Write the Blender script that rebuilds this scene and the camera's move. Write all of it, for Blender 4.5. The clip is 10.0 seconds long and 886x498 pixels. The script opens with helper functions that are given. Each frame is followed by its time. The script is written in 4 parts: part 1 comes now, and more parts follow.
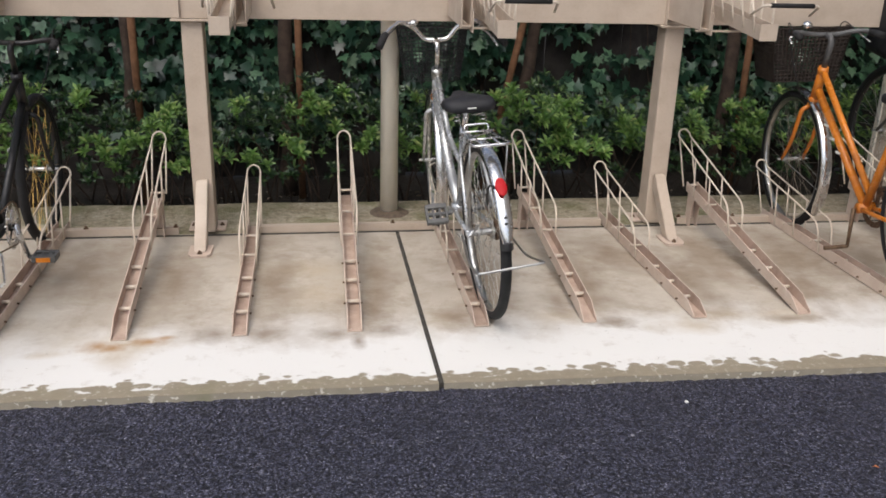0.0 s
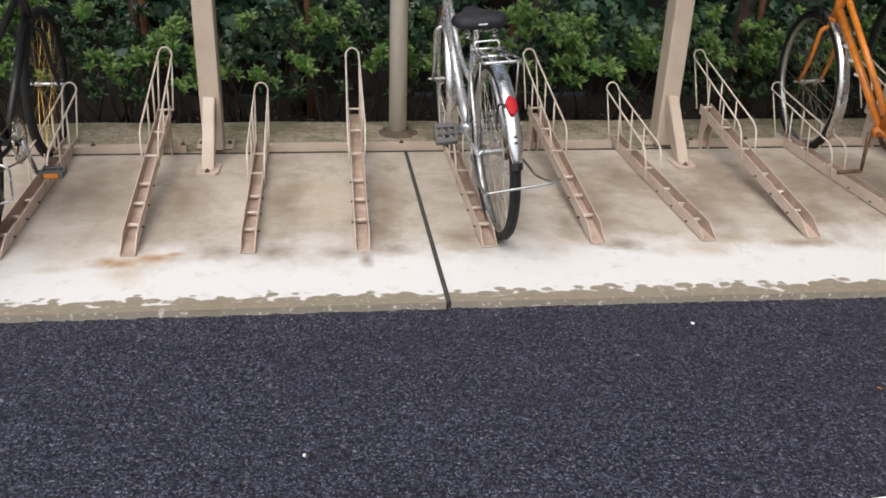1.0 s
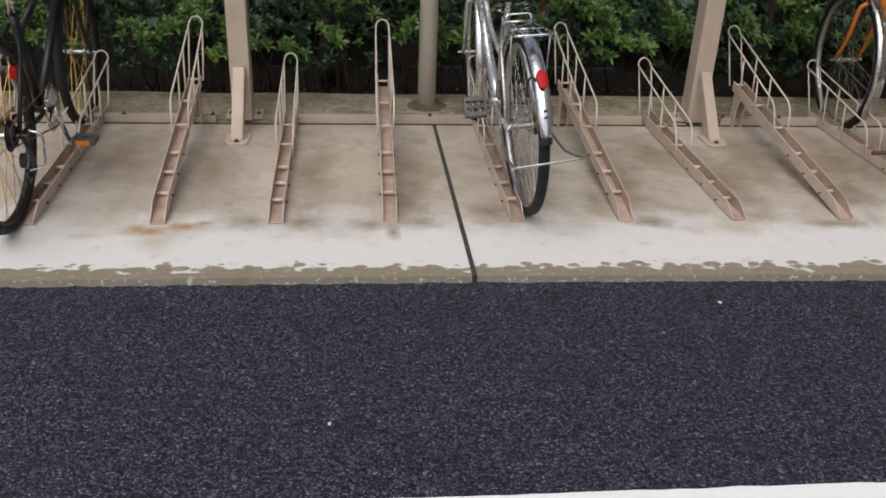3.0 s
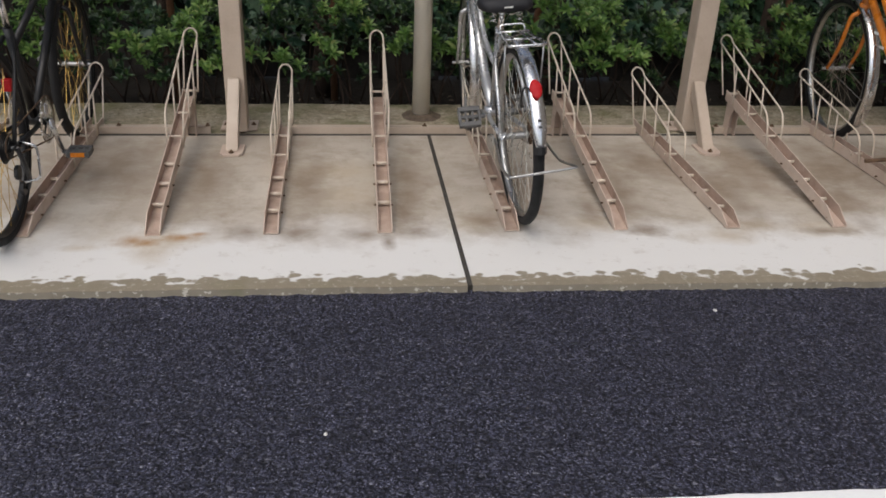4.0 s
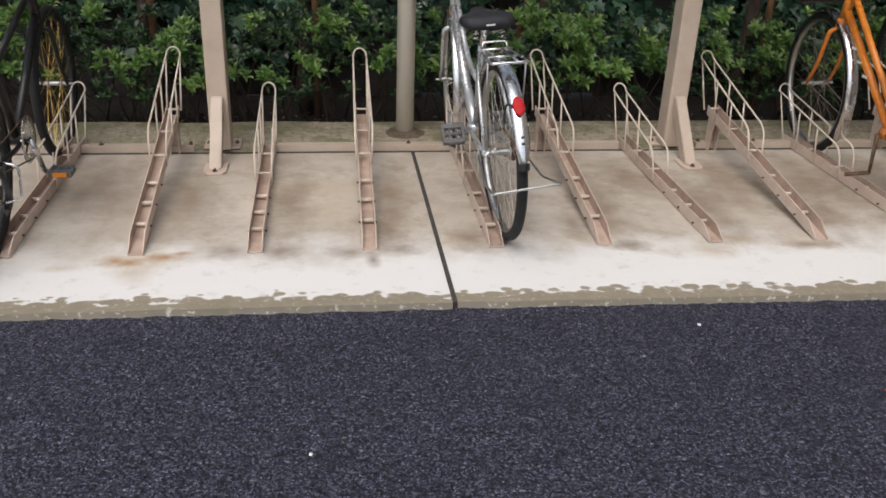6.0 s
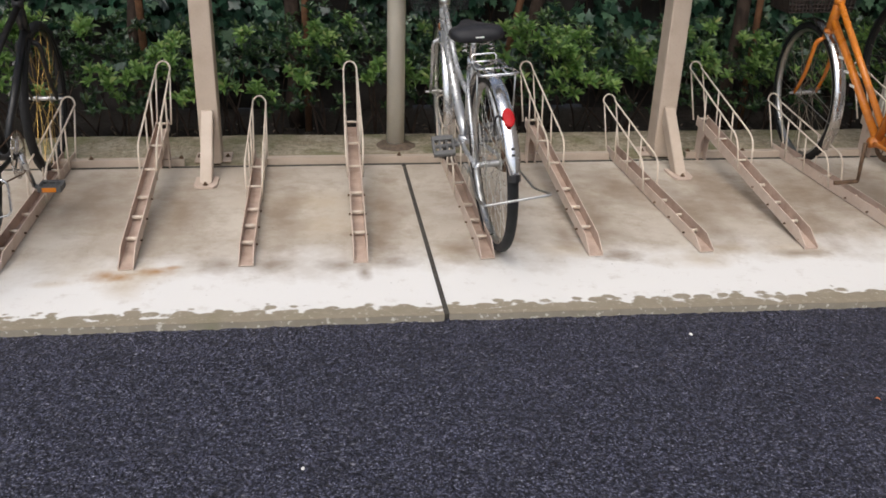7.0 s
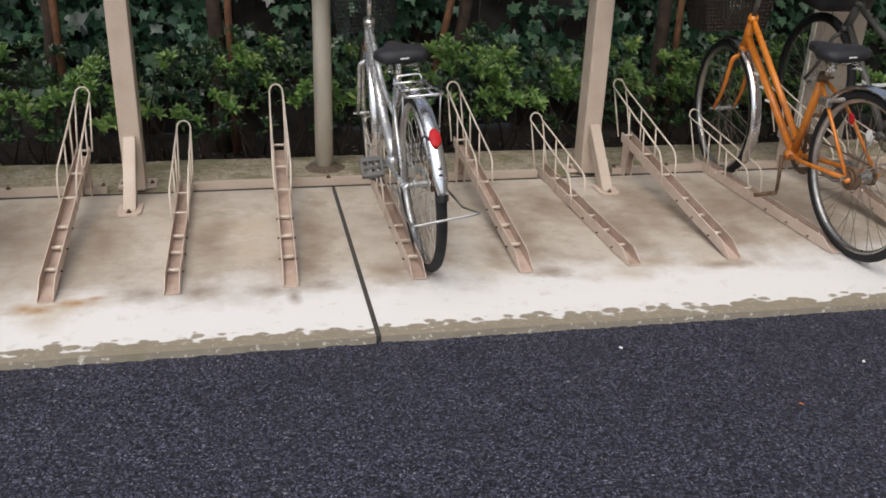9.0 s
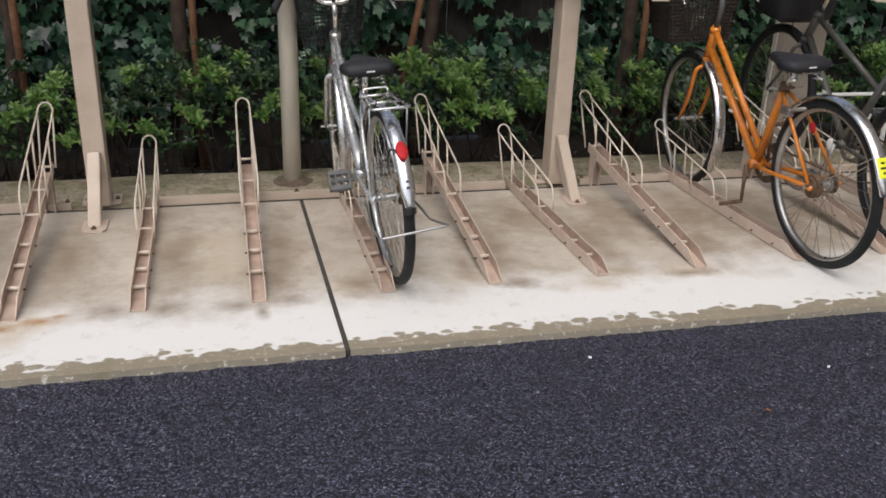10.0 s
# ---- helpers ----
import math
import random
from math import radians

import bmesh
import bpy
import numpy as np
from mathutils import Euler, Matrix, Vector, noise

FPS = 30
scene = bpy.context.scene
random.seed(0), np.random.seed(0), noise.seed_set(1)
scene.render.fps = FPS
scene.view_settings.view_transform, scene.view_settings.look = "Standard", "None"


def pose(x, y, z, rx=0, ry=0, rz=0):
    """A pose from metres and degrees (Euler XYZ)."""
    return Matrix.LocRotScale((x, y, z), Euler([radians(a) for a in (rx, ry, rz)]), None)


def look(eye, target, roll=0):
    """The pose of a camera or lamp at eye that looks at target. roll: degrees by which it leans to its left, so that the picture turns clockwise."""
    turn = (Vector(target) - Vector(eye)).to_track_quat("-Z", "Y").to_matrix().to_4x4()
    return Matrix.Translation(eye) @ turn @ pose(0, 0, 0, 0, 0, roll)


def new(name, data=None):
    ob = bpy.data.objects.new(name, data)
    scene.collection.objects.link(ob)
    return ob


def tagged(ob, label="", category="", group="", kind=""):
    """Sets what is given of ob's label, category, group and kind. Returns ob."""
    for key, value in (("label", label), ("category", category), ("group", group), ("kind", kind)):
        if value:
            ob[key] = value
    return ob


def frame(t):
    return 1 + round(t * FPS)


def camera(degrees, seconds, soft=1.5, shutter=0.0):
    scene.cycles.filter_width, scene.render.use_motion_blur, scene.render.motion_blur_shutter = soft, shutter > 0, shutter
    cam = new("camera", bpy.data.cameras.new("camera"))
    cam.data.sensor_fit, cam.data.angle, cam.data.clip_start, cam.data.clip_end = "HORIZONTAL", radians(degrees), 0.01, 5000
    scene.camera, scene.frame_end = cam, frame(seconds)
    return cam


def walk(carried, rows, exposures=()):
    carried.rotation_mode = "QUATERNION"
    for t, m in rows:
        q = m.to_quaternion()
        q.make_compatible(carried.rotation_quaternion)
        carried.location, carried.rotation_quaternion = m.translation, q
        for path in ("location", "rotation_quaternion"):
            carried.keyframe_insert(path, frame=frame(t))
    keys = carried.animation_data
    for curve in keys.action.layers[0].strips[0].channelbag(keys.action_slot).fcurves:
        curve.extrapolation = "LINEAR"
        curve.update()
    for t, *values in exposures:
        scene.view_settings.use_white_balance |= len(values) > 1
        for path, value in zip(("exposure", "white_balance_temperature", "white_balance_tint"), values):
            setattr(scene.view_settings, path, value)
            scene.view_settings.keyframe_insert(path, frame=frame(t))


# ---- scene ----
cam = camera(53.8, 10.0, soft=1.7)
ROWS = [
    (0.0, -0.407, -2.477, 1.420, -9.04, -20.55, 1.76),
    (0.5, -0.402, -2.478, 1.407, -7.69, -22.66, 1.00),
    (1.0, -0.404, -2.473, 1.396, -8.60, -25.46, 2.20),
    (1.5, -0.409, -2.471, 1.386, -7.66, -27.05, 2.68),
    (2.0, -0.411, -2.474, 1.388, -7.06, -27.94, 2.45),
    (2.5, -0.411, -2.473, 1.390, -6.83, -27.59, 2.64),
    (4.0, -0.411, -2.478, 1.391, -7.17, -26.48, 2.37),
    (4.5, -0.411, -2.477, 1.392, -7.45, -26.22, 2.45),
    (5.0, -0.414, -2.474, 1.391, -7.65, -26.09, 2.40),
    (5.5, -0.411, -2.476, 1.395, -7.97, -25.80, 2.35),
    (7.0, -0.403, -2.476, 1.398, -8.68, -24.67, 1.97),
    (7.5, -0.402, -2.477, 1.396, -9.21, -24.25, 1.84),
    (8.0, -0.397, -2.474, 1.395, -9.75, -23.88, 1.81),
    (8.5, -0.385, -2.473, 1.397, -11.62, -23.37, 1.91),
    (9.0, -0.378, -2.472, 1.397, -13.14, -23.20, 2.09),
    (9.5, -0.373, -2.473, 1.400, -14.14, -22.98, 2.01),
    (10.0, -0.365, -2.473, 1.399, -15.09, -22.37, 2.07),
]
EXPOSURES = [(0.0, 0.27), (1.0, 0.28), (2.0, 0.0), (2.7, -0.18), (4.5, -0.20), (5.5, 0.02), (7.0, 0.18), (10.0, 0.12)]
walk(cam, [(t, pose(x, y, z, 0, 0, yaw) @ pose(0, 0, 0, 90 + pitch) @ pose(0, 0, 0, 0, 0, roll))
           for t, x, y, z, yaw, pitch, roll in ROWS], EXPOSURES)

# ---- world and light: a rainy, overcast day ----
world = bpy.data.worlds.new("overcast_sky")
scene.world = world
world.use_nodes = True
wn = world.node_tree.nodes
wl = world.node_tree.links
sky = wn.new("ShaderNodeTexSky")
sky.sky_type, sky.sun_disc = "NISHITA", False
sky.sun_elevation, sky.sun_rotation = radians(58), radians(207)
sky.air_density, sky.dust_density, sky.ozone_density = 1.0, 4.0, 1.0
grey = wn.new("ShaderNodeHueSaturation")
grey.inputs["Saturation"].default_value = 0.75
wl.new(sky.outputs[0], grey.inputs["Color"])
wl.new(grey.outputs[0], wn["Background"].inputs["Color"])
wn["Background"].inputs["Strength"].default_value = 0.165

sun_data = bpy.data.lights.new("sun", "SUN")
sun_data.energy, sun_data.angle, sun_data.color = 1.05, radians(60), (1.0, 0.98, 0.955)
sun = new("sun", sun_data)
sun.matrix_world = look((-3.5, -7.0, 12.5), (0.0, 0.0, 0.0))


# ---- materials ----
def material(name):
    m = bpy.data.materials.new(name)
    m.use_nodes = True
    nt = m.node_tree
    return m, nt, nt.nodes["Principled BSDF"]


def node(nt, kind, **values):
    n = nt.nodes.new(kind)
    for k, v in values.items():
        n.inputs[k.replace("_", " ")].default_value = v
    return n


def ramp(nt, fac, stops):
    r = nt.nodes.new("ShaderNodeValToRGB")
    while len(r.color_ramp.elements) < len(stops):
        r.color_ramp.elements.new(0.5)
    for e, (p, c) in zip(r.color_ramp.elements, stops):
        e.position = p
        e.color = (*c, 1) if isinstance(c, tuple) else (c, c, c, 1)
    nt.links.new(fac, r.inputs["Fac"])
    return r.outputs["Color"]


def mix(nt, fac, a, b, mode="MIX"):
    m = nt.nodes.new("ShaderNodeMix")
    m.data_type, m.blend_type = "RGBA", mode
    for sock, v in ((m.inputs[0], fac), (m.inputs[6], a), (m.inputs[7], b)):
        if isinstance(v, (int, float)):
            sock.default_value = v
        elif isinstance(v, tuple):
            sock.default_value = (*v, 1)
        else:
            nt.links.new(v, sock)
    return m.outputs[2]


def noise_tex(nt, scale, detail=4.0, rough=0.55, coord=None):
    n = node(nt, "ShaderNodeTexNoise", Scale=scale, Detail=detail, Roughness=rough)
    nt.links.new(coord if coord else place(nt), n.inputs["Vector"])
    return n.outputs["Fac"]


def place(nt):
    return nt.nodes.new("ShaderNodeNewGeometry").outputs["Position"]


def bump(nt, bsdf, height, strength, distance):
    b = node(nt, "ShaderNodeBump", Strength=strength, Distance=distance)
    nt.links.new(height, b.inputs["Height"])
    nt.links.new(b.outputs[0], bsdf.inputs["Normal"])


def painted(name, colour, dirt, rough=0.45, metal=0.0, scale=9.0, amount=0.5, relief=0.0008, wear=None):
    """Paint, plastic or metal with blotches and grime at two scales."""
    m, nt, b = material(name)
    big = noise_tex(nt, scale, 5)
    fine = noise_tex(nt, scale * 14, 3)
    c = mix(nt, ramp(nt, big, [(0.42, 0.0), (0.75, amount)]), colour, dirt)
    c = mix(nt, ramp(nt, fine, [(0.5, 0.0), (0.8, amount * 0.6)]), c, dirt)
    if wear:
        c = mix(nt, ramp(nt, noise_tex(nt, scale * 3, 6, 0.7), [(0.63, 0.0), (0.69, 1.0)]), c, wear)
    nt.links.new(c, b.inputs["Base Color"])
    nt.links.new(ramp(nt, big, [(0.3, max(rough - 0.1, 0.05)), (0.7, min(rough + 0.15, 1.0))]), b.inputs["Roughness"])
    b.inputs["Metallic"].default_value = metal
    bump(nt, b, fine, 0.4, relief)
    return m


BEIGE = painted("beige_steel_paint", (0.50, 0.415, 0.335), (0.30, 0.22, 0.16), 0.42, amount=0.35)
BEIGE_TRACK = painted("worn_beige_track_paint", (0.57, 0.465, 0.390), (0.40, 0.28, 0.21), 0.5, scale=14, amount=0.40, wear=(0.30, 0.19, 0.13))
WIRE = painted("cream_wire_paint", (0.64, 0.56, 0.465), (0.34, 0.26, 0.19), 0.4, scale=20, amount=0.35)
POLE = painted("cream_pole_paint", (0.86, 0.81, 0.70), (0.45, 0.39, 0.29), 0.35, scale=6, amount=0.15)
TRACK_FLOOR = painted("rubbed_channel_bottom", (0.49, 0.375, 0.305), (0.24, 0.16, 0.115), 0.55, scale=11, amount=0.65, wear=(0.56, 0.45, 0.375))
RUST = painted("rusty_steel", (0.16, 0.10, 0.06), (0.05, 0.03, 0.02), 0.75, metal=0.3, scale=40, amount=0.8)
CHROME = painted("silver_chrome", (0.72, 0.72, 0.72), (0.42, 0.40, 0.37), 0.18, metal=1.0, scale=25, amount=0.35)
ALLOY = painted("dull_alloy", (0.55, 0.55, 0.54), (0.28, 0.26, 0.24), 0.33, metal=1.0, scale=30, amount=0.5)
SILVER = painted("silver_frame_paint", (0.60, 0.61, 0.62), (0.40, 0.40, 0.40), 0.25, metal=0.7, scale=12, amount=0.3)
ORANGE = painted("orange_frame_paint", (0.62, 0.20, 0.022), (0.28, 0.09, 0.025), 0.28, scale=16, amount=0.55)
AGED_ALLOY = painted("aged_alloy", (0.36, 0.35, 0.33), (0.17, 0.13, 0.10), 0.42, metal=0.9, scale=30, amount=0.6)
AGED_SPOKE = painted("aged_spoke_steel", (0.30, 0.27, 0.22), (0.15, 0.10, 0.06), 0.45, metal=0.8, scale=30, amount=0.6)
BLACK = painted("black_frame_paint", (0.006, 0.006, 0.007), (0.016, 0.015, 0.013), 0.38, scale=12, amount=0.5)
DARKGREY = painted("grey_frame_paint", (0.075, 0.073, 0.066), (0.035, 0.033, 0.03), 0.4, scale=12, amount=0.5)
RUBBER = painted("black_rubber", (0.007, 0.007, 0.008), (0.020, 0.019, 0.017), 0.8, scale=20, amount=0.5)
SADDLE = painted("black_saddle_vinyl", (0.008, 0.008, 0.011), (0.016, 0.016, 0.019), 0.6, scale=30, amount=0.4)
GREYPLASTIC = painted("grey_pedal_plastic", (0.10, 0.10, 0.10), (0.05, 0.048, 0.045), 0.5, scale=40, amount=0.5)
DARKPLASTIC = painted("black_plastic", (0.014, 0.014, 0.015), (0.03, 0.03, 0.03), 0.4, scale=30, amount=0.4)
RED = painted("red_reflector", (0.44, 0.001, 0.005), (0.30, 0.001, 0.005), 0.65, scale=60, amount=0.3)
AMBER = painted("amber_reflector", (0.75, 0.24, 0.02), (0.5, 0.15, 0.02), 0.2, scale=60, amount=0.3)
YELLOW = painted("yellow_sticker", (0.78, 0.80, 0.03), (0.6, 0.6, 0.03), 0.4, scale=40, amount=0.2)
WHITE_TAG = painted("white_tag", (0.75, 0.75, 0.72), (0.55, 0.53, 0.48), 0.4, scale=40, amount=0.3)
SPOKE = painted("spoke_steel", (0.55, 0.54, 0.50), (0.34, 0.30, 0.22), 0.3, metal=0.9, scale=30, amount=0.5)
GOLD = painted("gold_spoke", (0.50, 0.33, 0.10), (0.28, 0.17, 0.05), 0.35, metal=0.8, scale=30, amount=0.5)
BARK = painted("brown_bark", (0.060, 0.038, 0.026), (0.018, 0.012, 0.010), 0.9, scale=18, amount=0.9, relief=0.008)
STAKE = painted("weathered_stake_wood", (0.20, 0.095, 0.045), (0.08, 0.04, 0.022), 0.85, scale=22, amount=0.8, relief=0.003)
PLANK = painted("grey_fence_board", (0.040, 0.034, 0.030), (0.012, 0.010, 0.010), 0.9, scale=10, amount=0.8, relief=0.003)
SOIL = painted("dark_soil", (0.032, 0.025, 0.019), (0.012, 0.010, 0.008), 0.95, scale=25, amount=0.9, relief=0.01)
DULL_BOARD = painted("dull_beige_board", (0.33, 0.285, 0.235), (0.20, 0.165, 0.13), 0.6, scale=7, amount=0.5)
DARK_MORTAR = painted("dark_brown_mortar", (0.15, 0.11, 0.08), (0.07, 0.055, 0.04), 0.9, scale=35, amount=0.8, relief=0.004)
POST_GREY = painted("pale_grey_post", (0.36, 0.35, 0.33), (0.20, 0.19, 0.17), 0.5, scale=12, amount=0.4)
BASKET = painted("dark_brown_basket", (0.030, 0.020, 0.015), (0.012, 0.009, 0.008), 0.7, scale=30, amount=0.6)
ROOF = painted("beige_roof_sheet", (0.45, 0.40, 0.34), (0.30, 0.26, 0.22), 0.6, scale=5, amount=0.3)


def leaf_material(name, dark, light, young, trans):
    m, nt, b = material(name)
    isl = nt.nodes.new("ShaderNodeNewGeometry").outputs["Random Per Island"]
    c = ramp(nt, isl, [(0.0, dark), (0.6, light), (0.93, young), (1.0, (young[0] * 1.15, young[1] * 0.85, young[2]))])
    c = mix(nt, ramp(nt, noise_tex(nt, 60, 3), [(0.35, 0.0), (0.7, 0.4)]), c, dark)
    nt.links.new(c, b.inputs["Base Color"])
    b.inputs["Roughness"].default_value = 0.30
    b.inputs["Specular IOR Level"].default_value = 0.7
    t = nt.nodes.new("ShaderNodeBsdfTranslucent")
    nt.links.new(c, t.inputs["Color"])
    mx = nt.nodes.new("ShaderNodeMixShader")
    mx.inputs[0].default_value = trans
    nt.links.new(b.outputs[0], mx.inputs[1])
    nt.links.new(t.outputs[0], mx.inputs[2])
    nt.links.new(mx.outputs[0], nt.nodes["Material Output"].inputs["Surface"])
    return m


LITTER = leaf_material("dry_leaf_litter", (0.05, 0.035, 0.022), (0.16, 0.11, 0.065), (0.38, 0.31, 0.22), 0.1)
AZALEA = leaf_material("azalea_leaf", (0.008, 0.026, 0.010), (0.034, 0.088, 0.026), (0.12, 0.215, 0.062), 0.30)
# Young tips, lightened further to look lit against the dark inner leaves.
YOUNG_LIT = leaf_material("young_lit_azalea_leaf", (0.085, 0.185, 0.042), (0.210, 0.375, 0.090), (0.42, 0.60, 0.19), 0.35)
IVY = leaf_material("ivy_leaf", (0.009, 0.028, 0.018), (0.034, 0.094, 0.056), (0.125, 0.245, 0.135), 0.2)


RUST_SPOTS = [(-1.16, 0.39, 0.075, 0.050), (-1.10, 0.375, 0.055, 0.035), (-0.985, 0.412, 0.075, 0.034), (-0.94, 0.44, 0.045, 0.022)]
OCHRE_SPOTS = [(-1.07, 0.31, 0.09, 0.11), (-1.08, 0.40, 0.22, 0.09), (-1.33, 0.34, 0.07, 0.03), (1.02, 0.37, 0.17, 0.07), (1.19, 0.46, 0.16, 0.06), (0.54, 0.50, 0.16, 0.08), (-0.40, 0.80, 0.20, 0.16), (0.09, 0.50, 0.10, 0.10), (1.46, 0.42, 0.17, 0.07), (-0.45, 1.05, 0.30, 0.14)]
# Dirt marks, with shade painted along each channel's right side.
DIRT_SHADE_SPOTS = [(-0.145, 0.95, 0.11, 0.36), (-0.175, 0.62, 0.09, 0.17), (-0.15, 0.43, 0.11, 0.06), (-0.34, 0.42, 0.09, 0.06), (-0.252, 0.355, 0.030, 0.070), (-0.56, 0.90, 0.12, 0.42), (-0.59, 0.44, 0.09, 0.07), (-0.76, 0.45, 0.08, 0.08),
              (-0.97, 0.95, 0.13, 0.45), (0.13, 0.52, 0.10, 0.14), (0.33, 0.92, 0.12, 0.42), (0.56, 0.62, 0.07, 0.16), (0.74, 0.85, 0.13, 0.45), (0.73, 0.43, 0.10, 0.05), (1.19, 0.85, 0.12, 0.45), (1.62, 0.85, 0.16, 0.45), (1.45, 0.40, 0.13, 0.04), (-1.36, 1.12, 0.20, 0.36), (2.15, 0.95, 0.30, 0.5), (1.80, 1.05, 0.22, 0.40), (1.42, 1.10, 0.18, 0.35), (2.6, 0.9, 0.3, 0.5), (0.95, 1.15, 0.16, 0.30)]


def rise(nt, z):
    """Height over the kerb's foot, for ramps that start at zero."""
    a = nt.nodes.new("ShaderNodeMath")
    a.operation = "ADD"
    nt.links.new(z, a.inputs[0])
    a.inputs[1].default_value = 0.01
    return a.outputs[0]


def concrete_material():
    m, nt, b = material("stained_concrete")
    pos = place(nt)
    sep = nt.nodes.new("ShaderNodeSeparateXYZ")
    nt.links.new(pos, sep.inputs[0])
    c = mix(nt, ramp(nt, noise_tex(nt, 1.7, 6), [(0.35, 0.0), (0.66, 1.0)]), (0.55, 0.505, 0.43), (0.40, 0.345, 0.28))
    c = mix(nt, ramp(nt, noise_tex(nt, 5.2, 7, 0.70), [(0.47, 0.0), (0.66, 0.75)]), c, (0.33, 0.262, 0.195))
    c = mix(nt, ramp(nt, noise_tex(nt, 3.1, 6, 0.65), [(0.52, 0.0), (0.68, 0.55)]), c, (0.60, 0.57, 0.51))
    c = mix(nt, ramp(nt, noise_tex(nt, 230, 2), [(0.45, 0.0), (0.75, 0.30)]), c, (0.30, 0.275, 0.24))

    def summed(pairs, last):
        for scale, detail, weight in pairs:
            a = nt.nodes.new("ShaderNodeMath")
            a.operation = "MULTIPLY_ADD"
            nt.links.new(noise_tex(nt, scale, detail, 0.6), a.inputs[0])
            a.inputs[1].default_value = weight
            nt.links.new(last, a.inputs[2])
            last = a.outputs[0]
        return last

    # washed pale by the rain along the open side, its stronger daylight painted in too
    wash_light = summed([(2.4, 5, 0.55), (8.0, 6, 0.30)], sep.outputs["Y"])
    c = mix(nt, ramp(nt, wash_light, [(0.74, 0.98), (1.28, 0.0)]), c, (0.72, 0.71, 0.685))
    # rust and mud stains, plus shade painted beside the channels, with soft, broken outlines
    for spots, colour, most in ((OCHRE_SPOTS, (0.46, 0.375, 0.26), 0.60), (DIRT_SHADE_SPOTS, (0.225, 0.165, 0.115), 0.78), (RUST_SPOTS, (0.36, 0.19, 0.065), 0.92)):
        ragged = noise_tex(nt, 9, 5, 0.65)
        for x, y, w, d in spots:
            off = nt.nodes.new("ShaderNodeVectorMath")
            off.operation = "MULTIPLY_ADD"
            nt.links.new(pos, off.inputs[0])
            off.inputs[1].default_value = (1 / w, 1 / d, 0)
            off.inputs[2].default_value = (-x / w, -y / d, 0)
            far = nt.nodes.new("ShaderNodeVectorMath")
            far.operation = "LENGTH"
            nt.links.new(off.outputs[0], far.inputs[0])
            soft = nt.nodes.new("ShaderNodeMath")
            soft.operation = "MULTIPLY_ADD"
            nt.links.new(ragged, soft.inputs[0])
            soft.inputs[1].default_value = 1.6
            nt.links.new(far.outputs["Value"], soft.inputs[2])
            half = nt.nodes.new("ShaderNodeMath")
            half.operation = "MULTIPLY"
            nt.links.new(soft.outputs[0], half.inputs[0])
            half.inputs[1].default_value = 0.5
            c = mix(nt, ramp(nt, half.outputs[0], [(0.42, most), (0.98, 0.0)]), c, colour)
    # faint mud scum and specks on the washed part
    c = mix(nt, ramp(nt, noise_tex(nt, 13, 6, 0.7), [(0.57, 0.0), (0.70, 0.30)]), c, (0.36, 0.30, 0.23))
    c = mix(nt, ramp(nt, noise_tex(nt, 75, 2), [(0.73, 0.0), (0.745, 0.7)]), c, (0.16, 0.14, 0.11))
    # wet, algae-brown edge with a ragged rim of splashes
    tilt = nt.nodes.new("ShaderNodeMath")
    tilt.operation = "MULTIPLY_ADD"
    nt.links.new(sep.outputs["X"], tilt.inputs[0])
    tilt.inputs[1].default_value = 0.010
    nt.links.new(sep.outputs["Y"], tilt.inputs[2])
    rim = tilt.outputs[0]
    wide = nt.nodes.new("ShaderNodeVectorMath")
    wide.operation = "MULTIPLY"
    nt.links.new(pos, wide.inputs[0])
    wide.inputs[1].default_value = (0.55, 1.0, 1.0)
    # rounded scallops where drops have soaked in, and lone flat drops before them
    for scale, weight in ((31.0, 0.34), (6.0, 0.10)):
        cell = node(nt, "ShaderNodeTexVoronoi", Scale=scale)
        nt.links.new(wide.outputs[0], cell.inputs["Vector"])
        a = nt.nodes.new("ShaderNodeMath")
        a.operation = "MULTIPLY_ADD"
        nt.links.new(cell.outputs["Distance"] if scale > 9 else noise_tex(nt, scale, 2), a.inputs[0])
        a.inputs[1].default_value = weight * (0.28 if scale > 9 else -1.0)
        nt.links.new(rim, a.inputs[2])
        rim = a.outputs[0]
    rim = summed([(17.0, 2, -0.07), (40.0, 2, -0.04), (110.0, 2, -0.014)], rim)
    wet = ramp(nt, rim, [(0.022, 1.0), (0.034, 0.0)])
    wetc = mix(nt, noise_tex(nt, 11, 5), (0.30, 0.25, 0.175), (0.215, 0.178, 0.122))
    wetc = mix(nt, ramp(nt, noise_tex(nt, 26, 5, 0.7), [(0.50, 0.0), (0.68, 0.55)]), wetc, (0.38, 0.33, 0.24))
    wetc = mix(nt, ramp(nt, noise_tex(nt, 5, 4), [(0.56, 0.0), (0.70, 0.25)]), wetc, (0.19, 0.185, 0.09))
    # the kerb face: grey mortar with chipped white spots and a sandy arris
    face = ramp(nt, rise(nt, sep.outputs["Z"]), [(0.0, 1.0), (0.0075, 1.0), (0.0095, 0.0)])
    facec = mix(nt, noise_tex(nt, 19, 5), (0.36, 0.325, 0.26), (0.22, 0.195, 0.15))
    facec = mix(nt, ramp(nt, noise_tex(nt, 48, 3), [(0.60, 0.0), (0.65, 0.85)]), facec, (0.66, 0.63, 0.56))
    facec = mix(nt, ramp(nt, noise_tex(nt, 3.1, 5), [(0.60, 0.0), (0.68, 0.45)]), facec, (0.15, 0.17, 0.07))
    wetc = mix(nt, face, wetc, facec)
    c = mix(nt, wet, c, wetc)
    nt.links.new(c, b.inputs["Base Color"])
